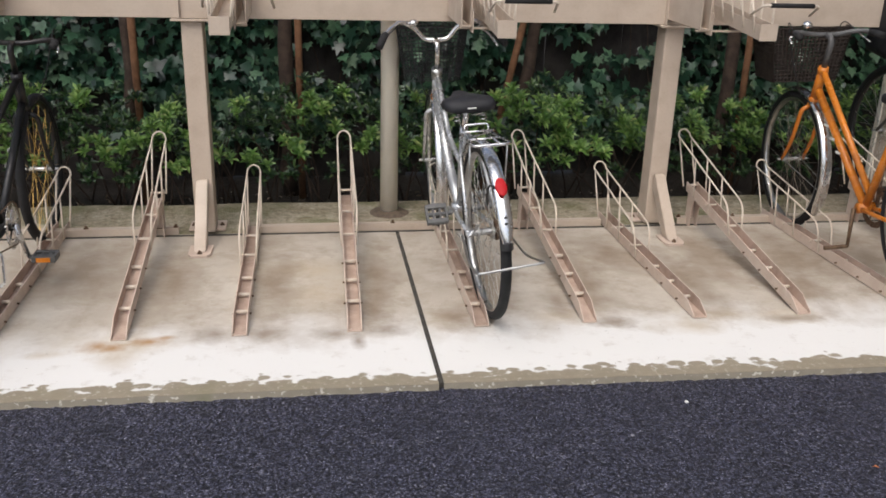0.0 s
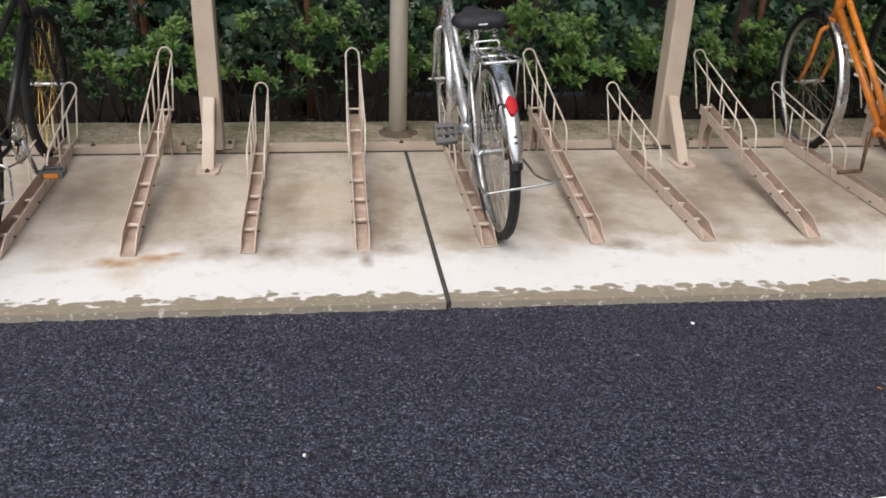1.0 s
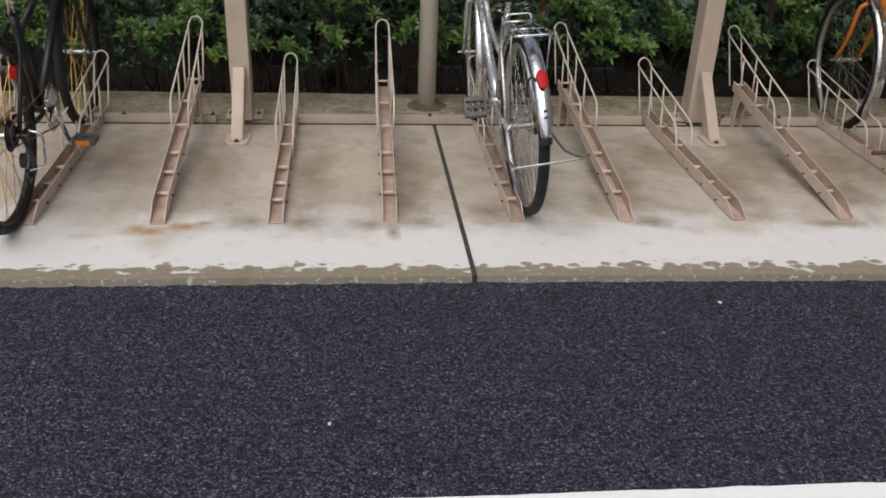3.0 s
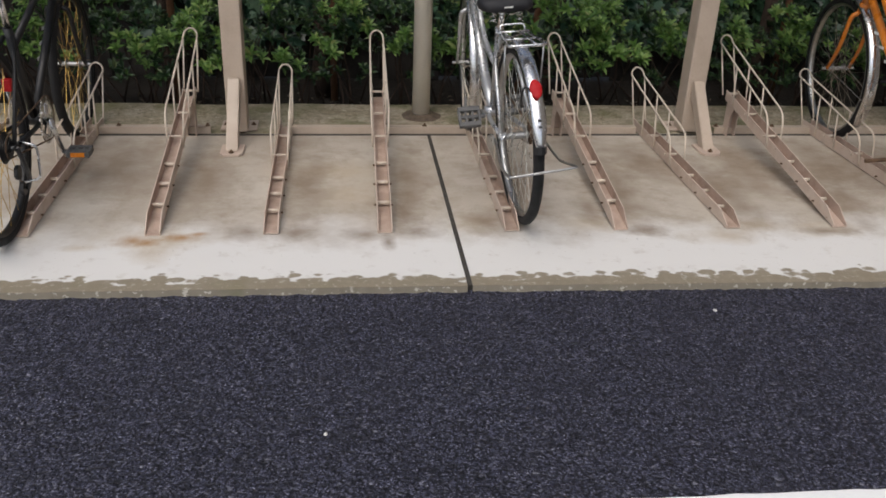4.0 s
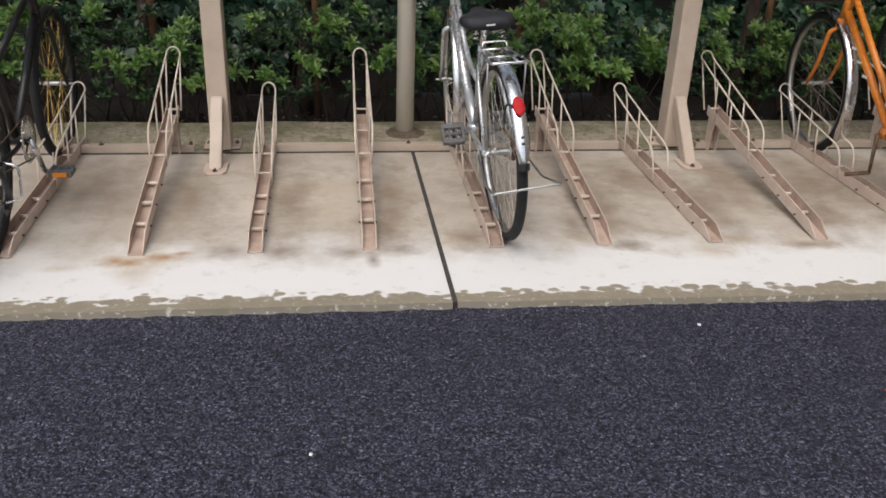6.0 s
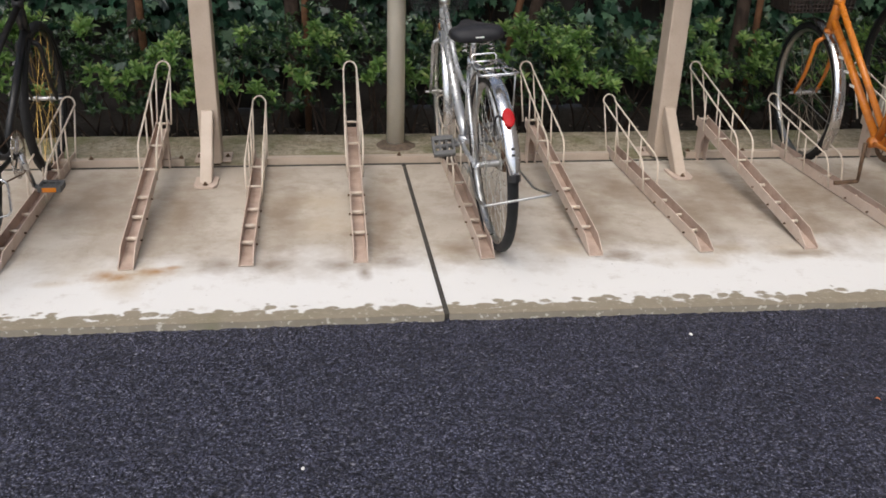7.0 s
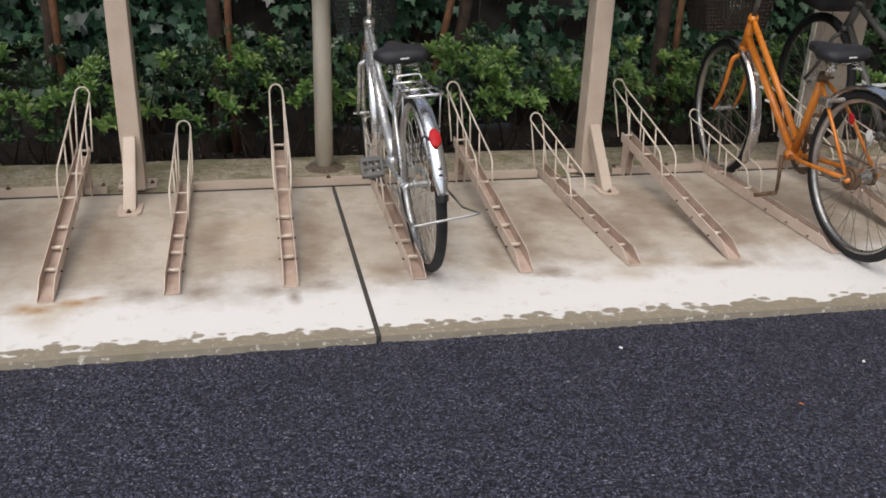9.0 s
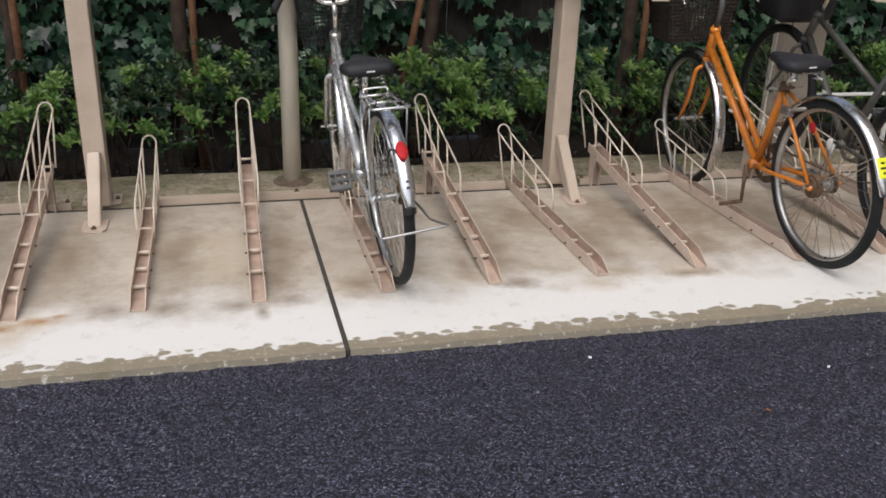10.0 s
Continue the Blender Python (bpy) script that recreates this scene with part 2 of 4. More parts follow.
    nt.links.new(ramp(nt, wet, [(0.0, 0.75), (1.0, 0.45)]), b.inputs["Roughness"])
    bump(nt, b, noise_tex(nt, 160, 4), 0.5, 0.002)
    return m


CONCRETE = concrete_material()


def gravel_concrete():
    m, nt, b = material("rough_back_strip")
    v = node(nt, "ShaderNodeTexVoronoi", Scale=95.0)
    nt.links.new(place(nt), v.inputs["Vector"])
    c = mix(nt, ramp(nt, noise_tex(nt, 6, 6, 0.65), [(0.4, 0.0), (0.65, 1.0)]), (0.40, 0.345, 0.25), (0.25, 0.205, 0.12))
    c = mix(nt, 0.28, c, ramp(nt, v.outputs["Color"], [(0.2, (0.14, 0.12, 0.09)), (0.8, (0.50, 0.46, 0.39))]))
    c = mix(nt, ramp(nt, noise_tex(nt, 24, 5, 0.7), [(0.50, 0.0), (0.62, 0.6)]), c, (0.17, 0.14, 0.09))
    c = mix(nt, ramp(nt, noise_tex(nt, 33, 4, 0.7), [(0.58, 0.0), (0.66, 0.6)]), c, (0.55, 0.49, 0.38))
    c = mix(nt, ramp(nt, noise_tex(nt, 3.3, 4), [(0.50, 0.0), (0.62, 0.65)]), c, (0.14, 0.145, 0.06))
    nt.links.new(c, b.inputs["Base Color"])
    b.inputs["Roughness"].default_value = 0.9
    bump(nt, b, v.outputs["Distance"], 0.7, 0.006)
    return m


GRAVEL = gravel_concrete()


def asphalt_material():
    m, nt, b = material("wet_open_asphalt")
    v = node(nt, "ShaderNodeTexVoronoi", Scale=100.0, Randomness=1.0)
    warp = node(nt, "ShaderNodeTexNoise", Scale=60.0, Detail=2.0)
    nt.links.new(place(nt), warp.inputs["Vector"])
    nt.links.new(mix(nt, 0.020, place(nt), warp.outputs["Color"]), v.inputs["Vector"])
    stone = ramp(nt, v.outputs["Color"], [(0.10, (0.008, 0.008, 0.012)), (0.50, (0.033, 0.034, 0.058)), (0.82, (0.125, 0.128, 0.188)), (0.96, (0.36, 0.36, 0.40))])
    chip = ramp(nt, noise_tex(nt, 160, 4, 0.75), [(0.43, (0.004, 0.004, 0.007)), (0.51, (0.034, 0.035, 0.061)), (0.58, (0.150, 0.154, 0.224)), (0.68, (0.52, 0.53, 0.60))])
    c = mix(nt, ramp(nt, noise_tex(nt, 38, 3), [(0.40, 0.35), (0.60, 0.90)]), stone, chip)
    pit = ramp(nt, v.outputs["Distance"], [(0.36, 0.0), (0.72, 0.9)])
    c = mix(nt, pit, c, (0.006, 0.006, 0.008))
    c = mix(nt, ramp(nt, noise_tex(nt, 16, 4, 0.65), [(0.50, 0.0), (0.66, 0.45)]), c, (0.014, 0.014, 0.020))
    c = mix(nt, ramp(nt, noise_tex(nt, 2.1, 5), [(0.35, 0.0), (0.7, 0.28)]), c, (0.029, 0.029, 0.040))
    nt.links.new(c, b.inputs["Base Color"])
    nt.links.new(ramp(nt, noise_tex(nt, 45, 3), [(0.35, 0.42), (0.65, 0.70)]), b.inputs["Roughness"])
    h = mix(nt, 0.35, v.outputs["Distance"], noise_tex(nt, 28, 4))
    inv = nt.nodes.new("ShaderNodeMath")
    inv.operation = "SUBTRACT"
    inv.inputs[0].default_value = 1.0
    nt.links.new(h, inv.inputs[1])
    b.inputs["Specular IOR Level"].default_value = 0.30
    bump(nt, b, inv.outputs[0], 1.0, 0.008)
    return m


ASPHALT = asphalt_material()
ROADPAINT = painted("white_road_paint", (0.88, 0.88, 0.87), (0.70, 0.70, 0.68), 0.5, scale=5, amount=0.2, relief=0.003)
JOINT = painted("black_joint_filler", (0.035, 0.032, 0.028), (0.10, 0.09, 0.07), 0.9, scale=30, amount=0.9, relief=0.004)


# ---- mesh helpers ----
def mesh_object(name, bm, mat, smooth=False):
    me = bpy.data.meshes.new(name)
    bmesh.ops.recalc_face_normals(bm, faces=bm.faces)
    bm.to_mesh(me)
    bm.free()
    me.materials.append(mat)
    if smooth:
        me.polygons.foreach_set("use_smooth", [True] * len(me.polygons))
    return new(name, me)


def part(name, bm, mat, parent, label="", smooth=False):
    ob = mesh_object(name, bm, mat, smooth)
    ob.parent = parent
    return tagged(ob, label)


def thing(name, label, category, group="", m=None):
    ob = new(name)
    ob.empty_display_size = 0.1
    if m is not None:
        ob.matrix_basis = m
    return tagged(ob, label, category, group)


def box(x0, x1, y0, y1, z0, z1, bevel=0.0, bm=None):
    bm = bm or bmesh.new()
    vs = bmesh.ops.create_cube(bm, size=1.0)["verts"]
    for v in vs:
        v.co = Vector(((x0, x1)[v.co.x > 0], (y0, y1)[v.co.y > 0], (z0, z1)[v.co.z > 0]))
    if bevel:
        bmesh.ops.bevel(bm, geom=list({e for v in vs for e in v.link_edges}), offset=bevel, segments=2, profile=0.5, affect="EDGES")
    return bm


def prism(outline, x0, x1, bm=None):
    """A closed outline in y and z, drawn out along x."""
    bm = bm or bmesh.new()
    a = [bm.verts.new((x0, y, z)) for y, z in outline]
    b = [bm.verts.new((x1, y, z)) for y, z in outline]
    bm.faces.new(a[::-1]), bm.faces.new(b)
    for i in range(len(a)):
        j = (i + 1) % len(a)
        bm.faces.new((a[i], a[j], b[j], b[i]))
    return bm


def tube(points, r, sides=8, closed=False, bm=None, r_end=None, flat=1.0):
    """A rod swept along points; flat squeezes it across its second axis."""
    bm = bm or bmesh.new()
    pts = [Vector(p) for p in points]
    n = len(pts)
    rings, ref = [], None
    for i, p in enumerate(pts):
        d = (pts[(i + 1) % n] - pts[i - 1]) if closed or 0 < i < n - 1 else (pts[1] - pts[0] if i == 0 else pts[-1] - pts[-2])
        d.normalize()
        if ref is None:
            ref = d.orthogonal().normalized()
        ref = (ref - d * ref.dot(d)).normalized()
        other = d.cross(ref)
        rr = r if r_end is None else r + (r_end - r) * i / (n - 1)
        rings.append([bm.verts.new(p + rr * (math.cos(a) * ref + flat * math.sin(a) * other))
                      for a in (2 * math.pi * k / sides for k in range(sides))])
    for i in range(n if closed else n - 1):
        a, b = rings[i], rings[(i + 1) % n]
        for k in range(sides):
            bm.faces.new((a[k], a[(k + 1) % sides], b[(k + 1) % sides], b[k]))
    if not closed:
        bm.faces.new(rings[0][::-1]), bm.faces.new(rings[-1])
    return bm


def arc(fn, a0, a1, n):
    return [fn(a0 + (a1 - a0) * i / n) for i in range(n + 1)]


def rounded(points, r, n=5):
    """The polyline with its inner corners rounded."""
    pts = [Vector(p) for p in points]
    out = [pts[0]]
    for a, b, c in zip(pts, pts[1:], pts[2:]):
        u, w = (a - b), (c - b)
        k = min(r, u.length * 0.45, w.length * 0.45)
        p, q = b + u.normalized() * k, b + w.normalized() * k
        out += [p * (1 - s) ** 2 + b * 2 * s * (1 - s) + q * s ** 2 for s in (i / n for i in range(n + 1))]
    return out + [pts[-1]]


def bolt(x, y, z, parent, mat=None, r=0.0085, h=0.008):
    bm = bmesh.new()
    for rr, z0, z1, sides in ((r * 1.5, 0, h * 0.25, 12), (r, h * 0.25, h, 6), (r * 0.55, h, h * 1.7, 10)):
        bmesh.ops.create_cone(bm, cap_ends=True, segments=sides, radius1=rr, radius2=rr * 0.92, depth=z1 - z0,
                              matrix=Matrix.Translation((x, y, z + (z0 + z1) / 2)))
    return part("bolt", bm, mat or RUST, parent, "rust-browned steel bolt")


# ---- ground ----
KERB = lambda x: 0.020 - (0.008 if x < 0 else 0.019) * x          # front edge of the slab, a little askew


def strip(name, y_front, y_back, mat, z, thick, x0=-9.0, x1=11.0, n=80):
    bm = bmesh.new()
    rows_ = []
    for i in range(n + 1):
        x = x0 + (x1 - x0) * i / n
        f, k = y_front(x), y_back(x)
        rows_.append([bm.verts.new(c) for c in ((x, f, z - thick), (x, f, z), (x, k, z), (x, k, z - thick))])
    for a, b in zip(rows_, rows_[1:]):
        for k in range(4):
            bm.faces.new((a[k], a[(k + 1) % 4], b[(k + 1) % 4], b[k]))
    bm.faces.new(rows_[0]), bm.faces.new(rows_[-1][::-1])
    return mesh_object(name, bm, mat)


rng = random.Random(4)


def slab(x0, x1):
    s = strip("pavement", lambda x: KERB(x) + 0.005 * noise.noise((x * 9, 0, 0)) + 0.004 * noise.noise((x * 31, 4, 0)), lambda x: 1.545, CONCRETE, 0.0, 0.15, x0, x1, 600)
    return tagged(s, "pale concrete slab, washed white with daylight painted in, stained brown at its wet edge", "pavement", kind="structure")


slab(-9.0, -0.009)
slab(0.009, 11.0)
tagged(mesh_object("trim", box(-0.009, 0.009, 0.03, 1.512, -0.1, -0.003), JOINT), "dark grimy joint filler between the concrete slabs", "joint", kind="structure")
tagged(strip("pavement_back", lambda x: 1.549, lambda x: 2.02 + 0.025 * noise.noise((x * 2.3, 3, 0)), GRAVEL, -0.003, 0.12, n=160),
       "rough mossy pebbled concrete strip before the hedge", "pavement", kind="structure")

bm = bmesh.new()
bmesh.ops.create_grid(bm, x_segments=60, y_segments=60, size=1.0)
for v in bm.verts:
    v.co = Vector((v.co.x * 400, v.co.y * 400, -0.16))
tagged(mesh_object("ground", bm, SOIL), "dark bare soil under the planting", "ground", kind="structure")
bm = bmesh.new()
xs = [-400, -60] + [-9 + 0.02 * i for i in range(1001)] + [60, 400]
front, back, lip = [], [], []
for x in xs:
    ragged = 0.008 * noise.noise((x * 14, 5, 0)) + 0.007 * noise.noise((x * 47, 2, 0)) if -9 < x < 11 else 0
    front.append(bm.verts.new((x, -60, -0.026)))
    back.append(bm.verts.new((x, KERB(max(-9, min(11, x))) - 0.012 + ragged, -0.026)))
    lip.append(bm.verts.new((x, KERB(max(-9, min(11, x))) + 0.012, -0.022 + 1.1 * ragged)))
for i in range(len(xs) - 1):
    bm.faces.new((front[i], front[i + 1], back[i + 1], back[i]))
    bm.faces.new((back[i], back[i + 1], lip[i + 1], lip[i]))
tagged(mesh_object("road", bm, ASPHALT), "wet dark grey open-grained asphalt drive", "road", kind="structure")
bm = bmesh.new()
f2, b2 = [], []
for i in range(239):
    x = -7 + 0.05 * i
    f2.append(bm.verts.new((x, -1.14, -0.0215)))
    b2.append(bm.verts.new((x, -0.975 - 0.008 * x + 0.006 * noise.noise((x * 11, 9, 0)), -0.0215)))
for i in range(238):
    bm.faces.new((f2[i], f2[i + 1], b2[i + 1], b2[i]))
tagged(mesh_object("road_marking", bm, ROADPAINT), "bright white painted line on the asphalt", "road marking", kind="structure")


# ---- the lower rack: sloping wheel channels with wire guides ----
HALF, WALL = 0.0275, 0.048
RUNGS = {False: (0.588, 0.750, 0.918, 1.140, 1.392), True: (0.600, 0.753, 0.905, 1.108, 1.328, 1.556)}


def rack_track(x, slope, label, leg):
    """A folded channel that rises by slope from y = 0.44 to 1.62, with rungs and a wire guide."""
    t = thing("wheel_channel", label, "bike rack", "lower rack channels")
    floor = lambda y: 0.004 + slope * (y - 0.44)
    y0, y1 = 0.426, 1.575 if leg else 1.625
    bm = bmesh.new()
    prof = [(-HALF, WALL), (-HALF, 0.0), (HALF, 0.0), (HALF, WALL), (HALF - 0.004, WALL), (HALF - 0.004, 0.004), (-HALF + 0.004, 0.004), (-HALF + 0.004, WALL)]
    rings = []
    for y, k in ((y0, 0.22), (y0 + 0.02, 0.38), (y0 + 0.075, 1.0), (y1, 1.0)):
        rings.append([bm.verts.new((x + px, y, floor(y) + (pz if pz <= 0.004 else 0.004 + (pz - 0.004) * k))) for px, pz in prof])
    for a, b in zip(rings, rings[1:]):
        for k in range(8):
            bm.faces.new((a[k], a[(k + 1) % 8], b[(k + 1) % 8], b[k]))
    bm.faces.new(rings[0]), bm.faces.new(rings[-1][::-1])
    ch = part("channel", bm, BEIGE_TRACK, t, "scuffed pinkish beige folded steel channel, brown inside")
    ch.data.materials.append(TRACK_FLOOR)
    for p in ch.data.polygons:
        if p.normal.z > 0.9 and abs(p.center.x - x) < 0.01 or abs(p.normal.x) > 0.9 and abs(p.center.x - x) < HALF - 0.002:
            p.material_index = 1
    for y in RUNGS[leg][:3]:
        z = floor(y) + 0.021
        r = part("roller", tube([(x - HALF + 0.0035, y, z), (x + HALF - 0.0035, y, z)], 0.0075, 10), WIRE, t, "worn cream cross roller", smooth=True)
        for s in (-1, 1):
            part("bolt_end", tube([(x + s * HALF, y, z - 0.008), (x + s * (HALF + 0.008), y, z - 0.008)], 0.0042, 6), RUST, r)
    for y in RUNGS[leg][3:]:
        z = floor(y) + WALL - 0.010
        part("rung", tube([(x - HALF - 0.005, y, z), (x + HALF + 0.005, y, z)], 0.0058, 8), WIRE, t, smooth=True)
    top_y, top_z = 1.73, floor(1.6) + 0.262
    el_y, el_z = 1.105, floor(1.105) + 0.148
    base = lambda y: floor(y) + 0.012
    w = HALF + 0.004
    crown = arc(lambda a: (x + w * math.cos(a), top_y + 0.02 * math.sin(a), top_z - 0.02 + 0.034 * math.sin(a)), 0, math.pi, 10)
    right = rounded([(x + w, 1.06, base(1.06)), (x + w + 0.006, el_y - 0.005, el_z), crown[0]], 0.05)
    left = rounded([(x - w, 1.06, base(1.06)), (x - w - 0.006, el_y - 0.005, el_z), crown[-1]], 0.05)
    part("guide_loop", tube(right[:-1] + crown + left[::-1][1:], 0.0043, 8), WIRE, t, "cream wire wheel guide", smooth=True)
    for s in (-1, 1):
        part("guide_strut", tube([(x + s * w, 1.60, base(1.60)), (x + s * w, top_y - 0.015, top_z - 0.03)], 0.0040, 8), WIRE, t, smooth=True)
        for y in (1.29, 1.47):
            f = (y + 0.03 - el_y) / (top_y - el_y)
            part("guide_strut", tube([(x + s * w, y, base(y)), (x + s * w, y + 0.03, el_z + f * (top_z - 0.02 - el_z))], 0.0040, 8), WIRE, t, smooth=True)
    if leg:
        z = floor(1.55)
        bm = prism([(1.500, 0.0), (1.556, 0.0), (1.556, z - 0.002), (1.470, z - 0.016), (1.500, z - 0.07)], x - 0.022, x - 0.018)
        prism([(1.548, 0.0), (1.556, 0.0), (1.556, z - 0.002), (1.548, z - 0.004)], x - 0.018, x + 0.018, bm)
        prism([(1.500, 0.0), (1.556, 0.0), (1.556, z - 0.002), (1.470, z - 0.016), (1.500, z - 0.07)], x + 0.018, x + 0.022, bm)
        part("leg", bm, BEIGE_TRACK, t)
        part("foot", box(x - 0.03, x + 0.03, 1.558, 1.60, 0.0, 0.006, 0.001), BEIGE_TRACK, t)
    return t


HIGH = "raised beige steel wheel channel with a tall cream wire guide"
LOW = "low beige steel wheel channel with a short cream wire guide"
TRACKS = [(-1.985, 0, 0), (-1.555, 0, 0.9), (-1.105, 1, 1.0), (-0.680, 0, 0.3), (-0.254, 1, -0.8), (0.211, 0, 0), (0.629, 1, 0.2), (1.075, 0, 0.1),
          (1.512, 1, 0), (1.975, 0, 0.5), (2.41, 1, 0), (2.85, 0, 0)]
for x, high, skew in TRACKS:
    t = rack_track(x, 0.145 if high else 0.0, HIGH if high else LOW, bool(high))
    t.matrix_basis = pose(x, 1.08, 0, 0, 0, skew) @ pose(-x, -1.08, 0)


# Flat dark strip paints in the shadow line and joint below the rail.
tagged(mesh_object("trim_back", box(-9.0, 11.0, 1.514, 1.5345, -0.02, 0.0015), JOINT), "dark strip drawn for the joint and shadow line before the floor rail", "joint", kind="structure")


def rail(x0, x1, bolts):
    t = thing("floor_rail", "flat beige steel floor rail bolted to the slab's back edge", "rail", "floor rails")
    bm = box(x0, x1, 1.535, 1.539, 0.001, 0.034)
    box(x0, x1, 1.539, 1.575, 0.030, 0.034, bm=bm)
    part("angle", bm, BEIGE, t)
    for x in bolts:
        bolt(x, 1.558, 0.034, t)
    return t


rail(-4.5, -1.03, (-1.045, -1.45, -2.3))
rail(-0.665, 1.035, (-0.018, 0.55))
rail(1.44, 4.95, (1.455, 1.75, 2.6))


# ---- posts, pole and upper tier ----
def steel_post(x):
    t = thing("steel_post", "beige painted steel post with a slanted foot brace, bolted down", "post", "rack posts")
    part("column", box(x - 0.046, x + 0.046, 1.53, 1.64, 0.012, 0.985, 0.006), BEIGE, t)
    bm = prism([(1.265, 0.012), (1.345, 0.012), (1.529, 0.20), (1.529, 0.275), (1.505, 0.275)], x - 0.026, x + 0.026)
    bmesh.ops.bevel(bm, geom=bm.edges[:], offset=0.004, segments=2, affect="EDGES")
    part("brace", bm, BEIGE, t)
    bm = bmesh.new()
    out = [(-0.05, 1.25), (-0.035, 1.225), (0.035, 1.225), (0.05, 1.25), (0.05, 1.36), (-0.05, 1.36)]
    a = [bm.verts.new((x + px, py, 0.002)) for px, py in out]
    b = [bm.verts.new((x + px, py, 0.012)) for px, py in out]
    bm.faces.new(a[::-1]), bm.faces.new(b)
    for i in range(6):
        bm.faces.new((a[i], a[(i + 1) % 6], b[(i + 1) % 6], b[i]))
    part("base_plate", bm, BEIGE_TRACK, t, "worn steel foot plate")
    part("base_plate", box(x - 0.085, x + 0.085, 1.58, 1.71, 0.002, 0.012, 0.002), BEIGE_TRACK, t, "worn steel foot plate")
    bolt(x, 1.252, 0.012, t), bolt(x + 0.066, 1.64, 0.012, t), bolt(x - 0.066, 1.64, 0.012, t)
    part("top_plate", box(x - 0.085, x + 0.085, 1.50, 1.70, 0.986, 0.996, 0.002), BEIGE, t)
    return t


for x in (-0.905, 1.308, 3.52, -3.12):
    steel_post(x)

pole = thing("round_pole", "round cream painted steel pole behind the rack", "pole", "roof poles")
part("shaft", tube([(-0.013, 1.83, 0.0), (-0.013, 1.83, 3.39)], 0.045, 28), POLE, pole, smooth=True)
bm = bmesh.new()
bmesh.ops.create_cone(bm, cap_ends=True, segments=28, radius1=0.102, radius2=0.055, depth=0.018, matrix=Matrix.Translation((-0.013, 1.83, 0.006)))
for v in bm.verts:
    v.co += Vector((0.010 * noise.noise((v.co.x * 30, v.co.y * 30, 1)), 0.010 * noise.noise((v.co.x * 30, v.co.y * 30, 5)), 0))
part("collar", bm, DARK_MORTAR, pole, "dirty mortar collar at its foot")

beam = thing("cross_beam", "long beige steel beam that carries the upper tier", "beam")
part("web", box(-6.0, 4.95, 1.525, 1.535, 0.998, 1.16, 0.002), BEIGE, beam)
part("flange", box(-6.0, 4.95, 1.525, 1.66, 1.162, 1.172, 0.002), BEIGE, beam)
for x in (-0.955, 1.25):
    part("stiffener", box(x - 0.004, x + 0.004, 1.505, 1.523, 0.998, 1.16), BEIGE, beam)


def upper_tray(x, arm_x, y_end, label, grip=True):
    """A pull-down wheel tray of the upper tier: fixed arm, tilted tray, end plate, wire rungs and handle."""
    t = thing("upper_tray", label, "bike rack", "upper rack trays")
    a0, a1 = arm_x, arm_x + 0.044
    side = [(1.15, 1.016), (1.15, 1.150), (1.523, 1.160), (1.523, 1.026)]
    bm = prism(side, a0, a0 + 0.004)
    prism(side, a1 - 0.004, a1, bm)
    prism([(1.15, 1.016), (1.15, 1.021), (1.523, 1.031), (1.523, 1.026)], a0 + 0.004, a1 - 0.004, bm)
    part("arm", bm, BEIGE, t, "beige hollow steel arm")
    lo, hi = min(a0, x - 0.036), max(a1, x + 0.036)
    part("bracket", box(lo, hi, 1.17, 1.20, 1.006, 1.012, 0.001), BEIGE, t)
    part("bracket", box(a1 + 0.001 if x > a1 else a0 - 0.005, a1 + 0.005 if x > a1 else a0 - 0.001, 1.13, 1.19, 0.995, 1.09, 0.001), BEIGE, t)
    dz = 0.10
    z = lambda y: 1.005 + dz * (y - y_end)
    bm = bmesh.new()
    prof = [(-0.036, 0.058), (-0.036, 0.0), (0.036, 0.0), (0.036, 0.058), (0.032, 0.058), (0.032, 0.004), (-0.032, 0.004), (-0.032, 0.058)]
    rings = [[bm.verts.new((x + px, y, z(y) + pz)) for px, pz in prof] for y in (y_end + 0.004, 1.9)]
    for k in range(8):
        bm.faces.new((rings[0][k], rings[0][(k + 1) % 8], rings[1][(k + 1) % 8], rings[1][k]))
    bm.faces.new(rings[0]), bm.faces.new(rings[1][::-1])
    part("tray", bm, BEIGE, t, "beige folded steel tray")
    part("end_plate", box(x - 0.038, x + 0.038, y_end, y_end + 0.004, z(y_end) - 0.002, z(y_end) + 0.066, 0.001), BEIGE, t)
    for i in range(5):
        y = y_end + 0.05 + 0.10 * i
        for s in (-1, 1):
            part("wire_strut", tube([(x + s * 0.036, y, z(y) + 0.02), (x + s * 0.05, y + 0.03, z(y) + 0.16)], 0.0045, 6), WIRE, t, smooth=True)
    for s in (-1, 1):
        part("side_wire", tube([(x + s * 0.05, y_end + 0.08, z(y_end) + 0.165), (x + s * 0.05, 1.5, z(1.5) + 0.165)], 0.0045, 6), WIRE, t, smooth=True)
    if grip:
        hz = 1.145
        h = part("handle", tube(rounded([(x - 0.06, y_end + 0.06, 1.10), (x - 0.05, y_end - 0.02, hz), (x + 0.19, y_end - 0.02, hz), (x + 0.20, y_end + 0.06, 1.10)], 0.02), 0.0055, 8), WIRE, t, "cream bent wire handle", smooth=True)
        part("grip", tube([(x - 0.02, y_end - 0.02, hz), (x + 0.165, y_end - 0.02, hz)], 0.0095, 12), RUBBER, h, "black rubber sleeve", smooth=True)
    return t


for x, arm_x in ((-0.729, -0.690), (0.355, 0.217), (1.436, 1.254), (2.517, 2.36), (-1.81, -1.70)):
    upper_tray(x, arm_x, 0.9, "beige pull-down bicycle tray of the upper tier, empty")

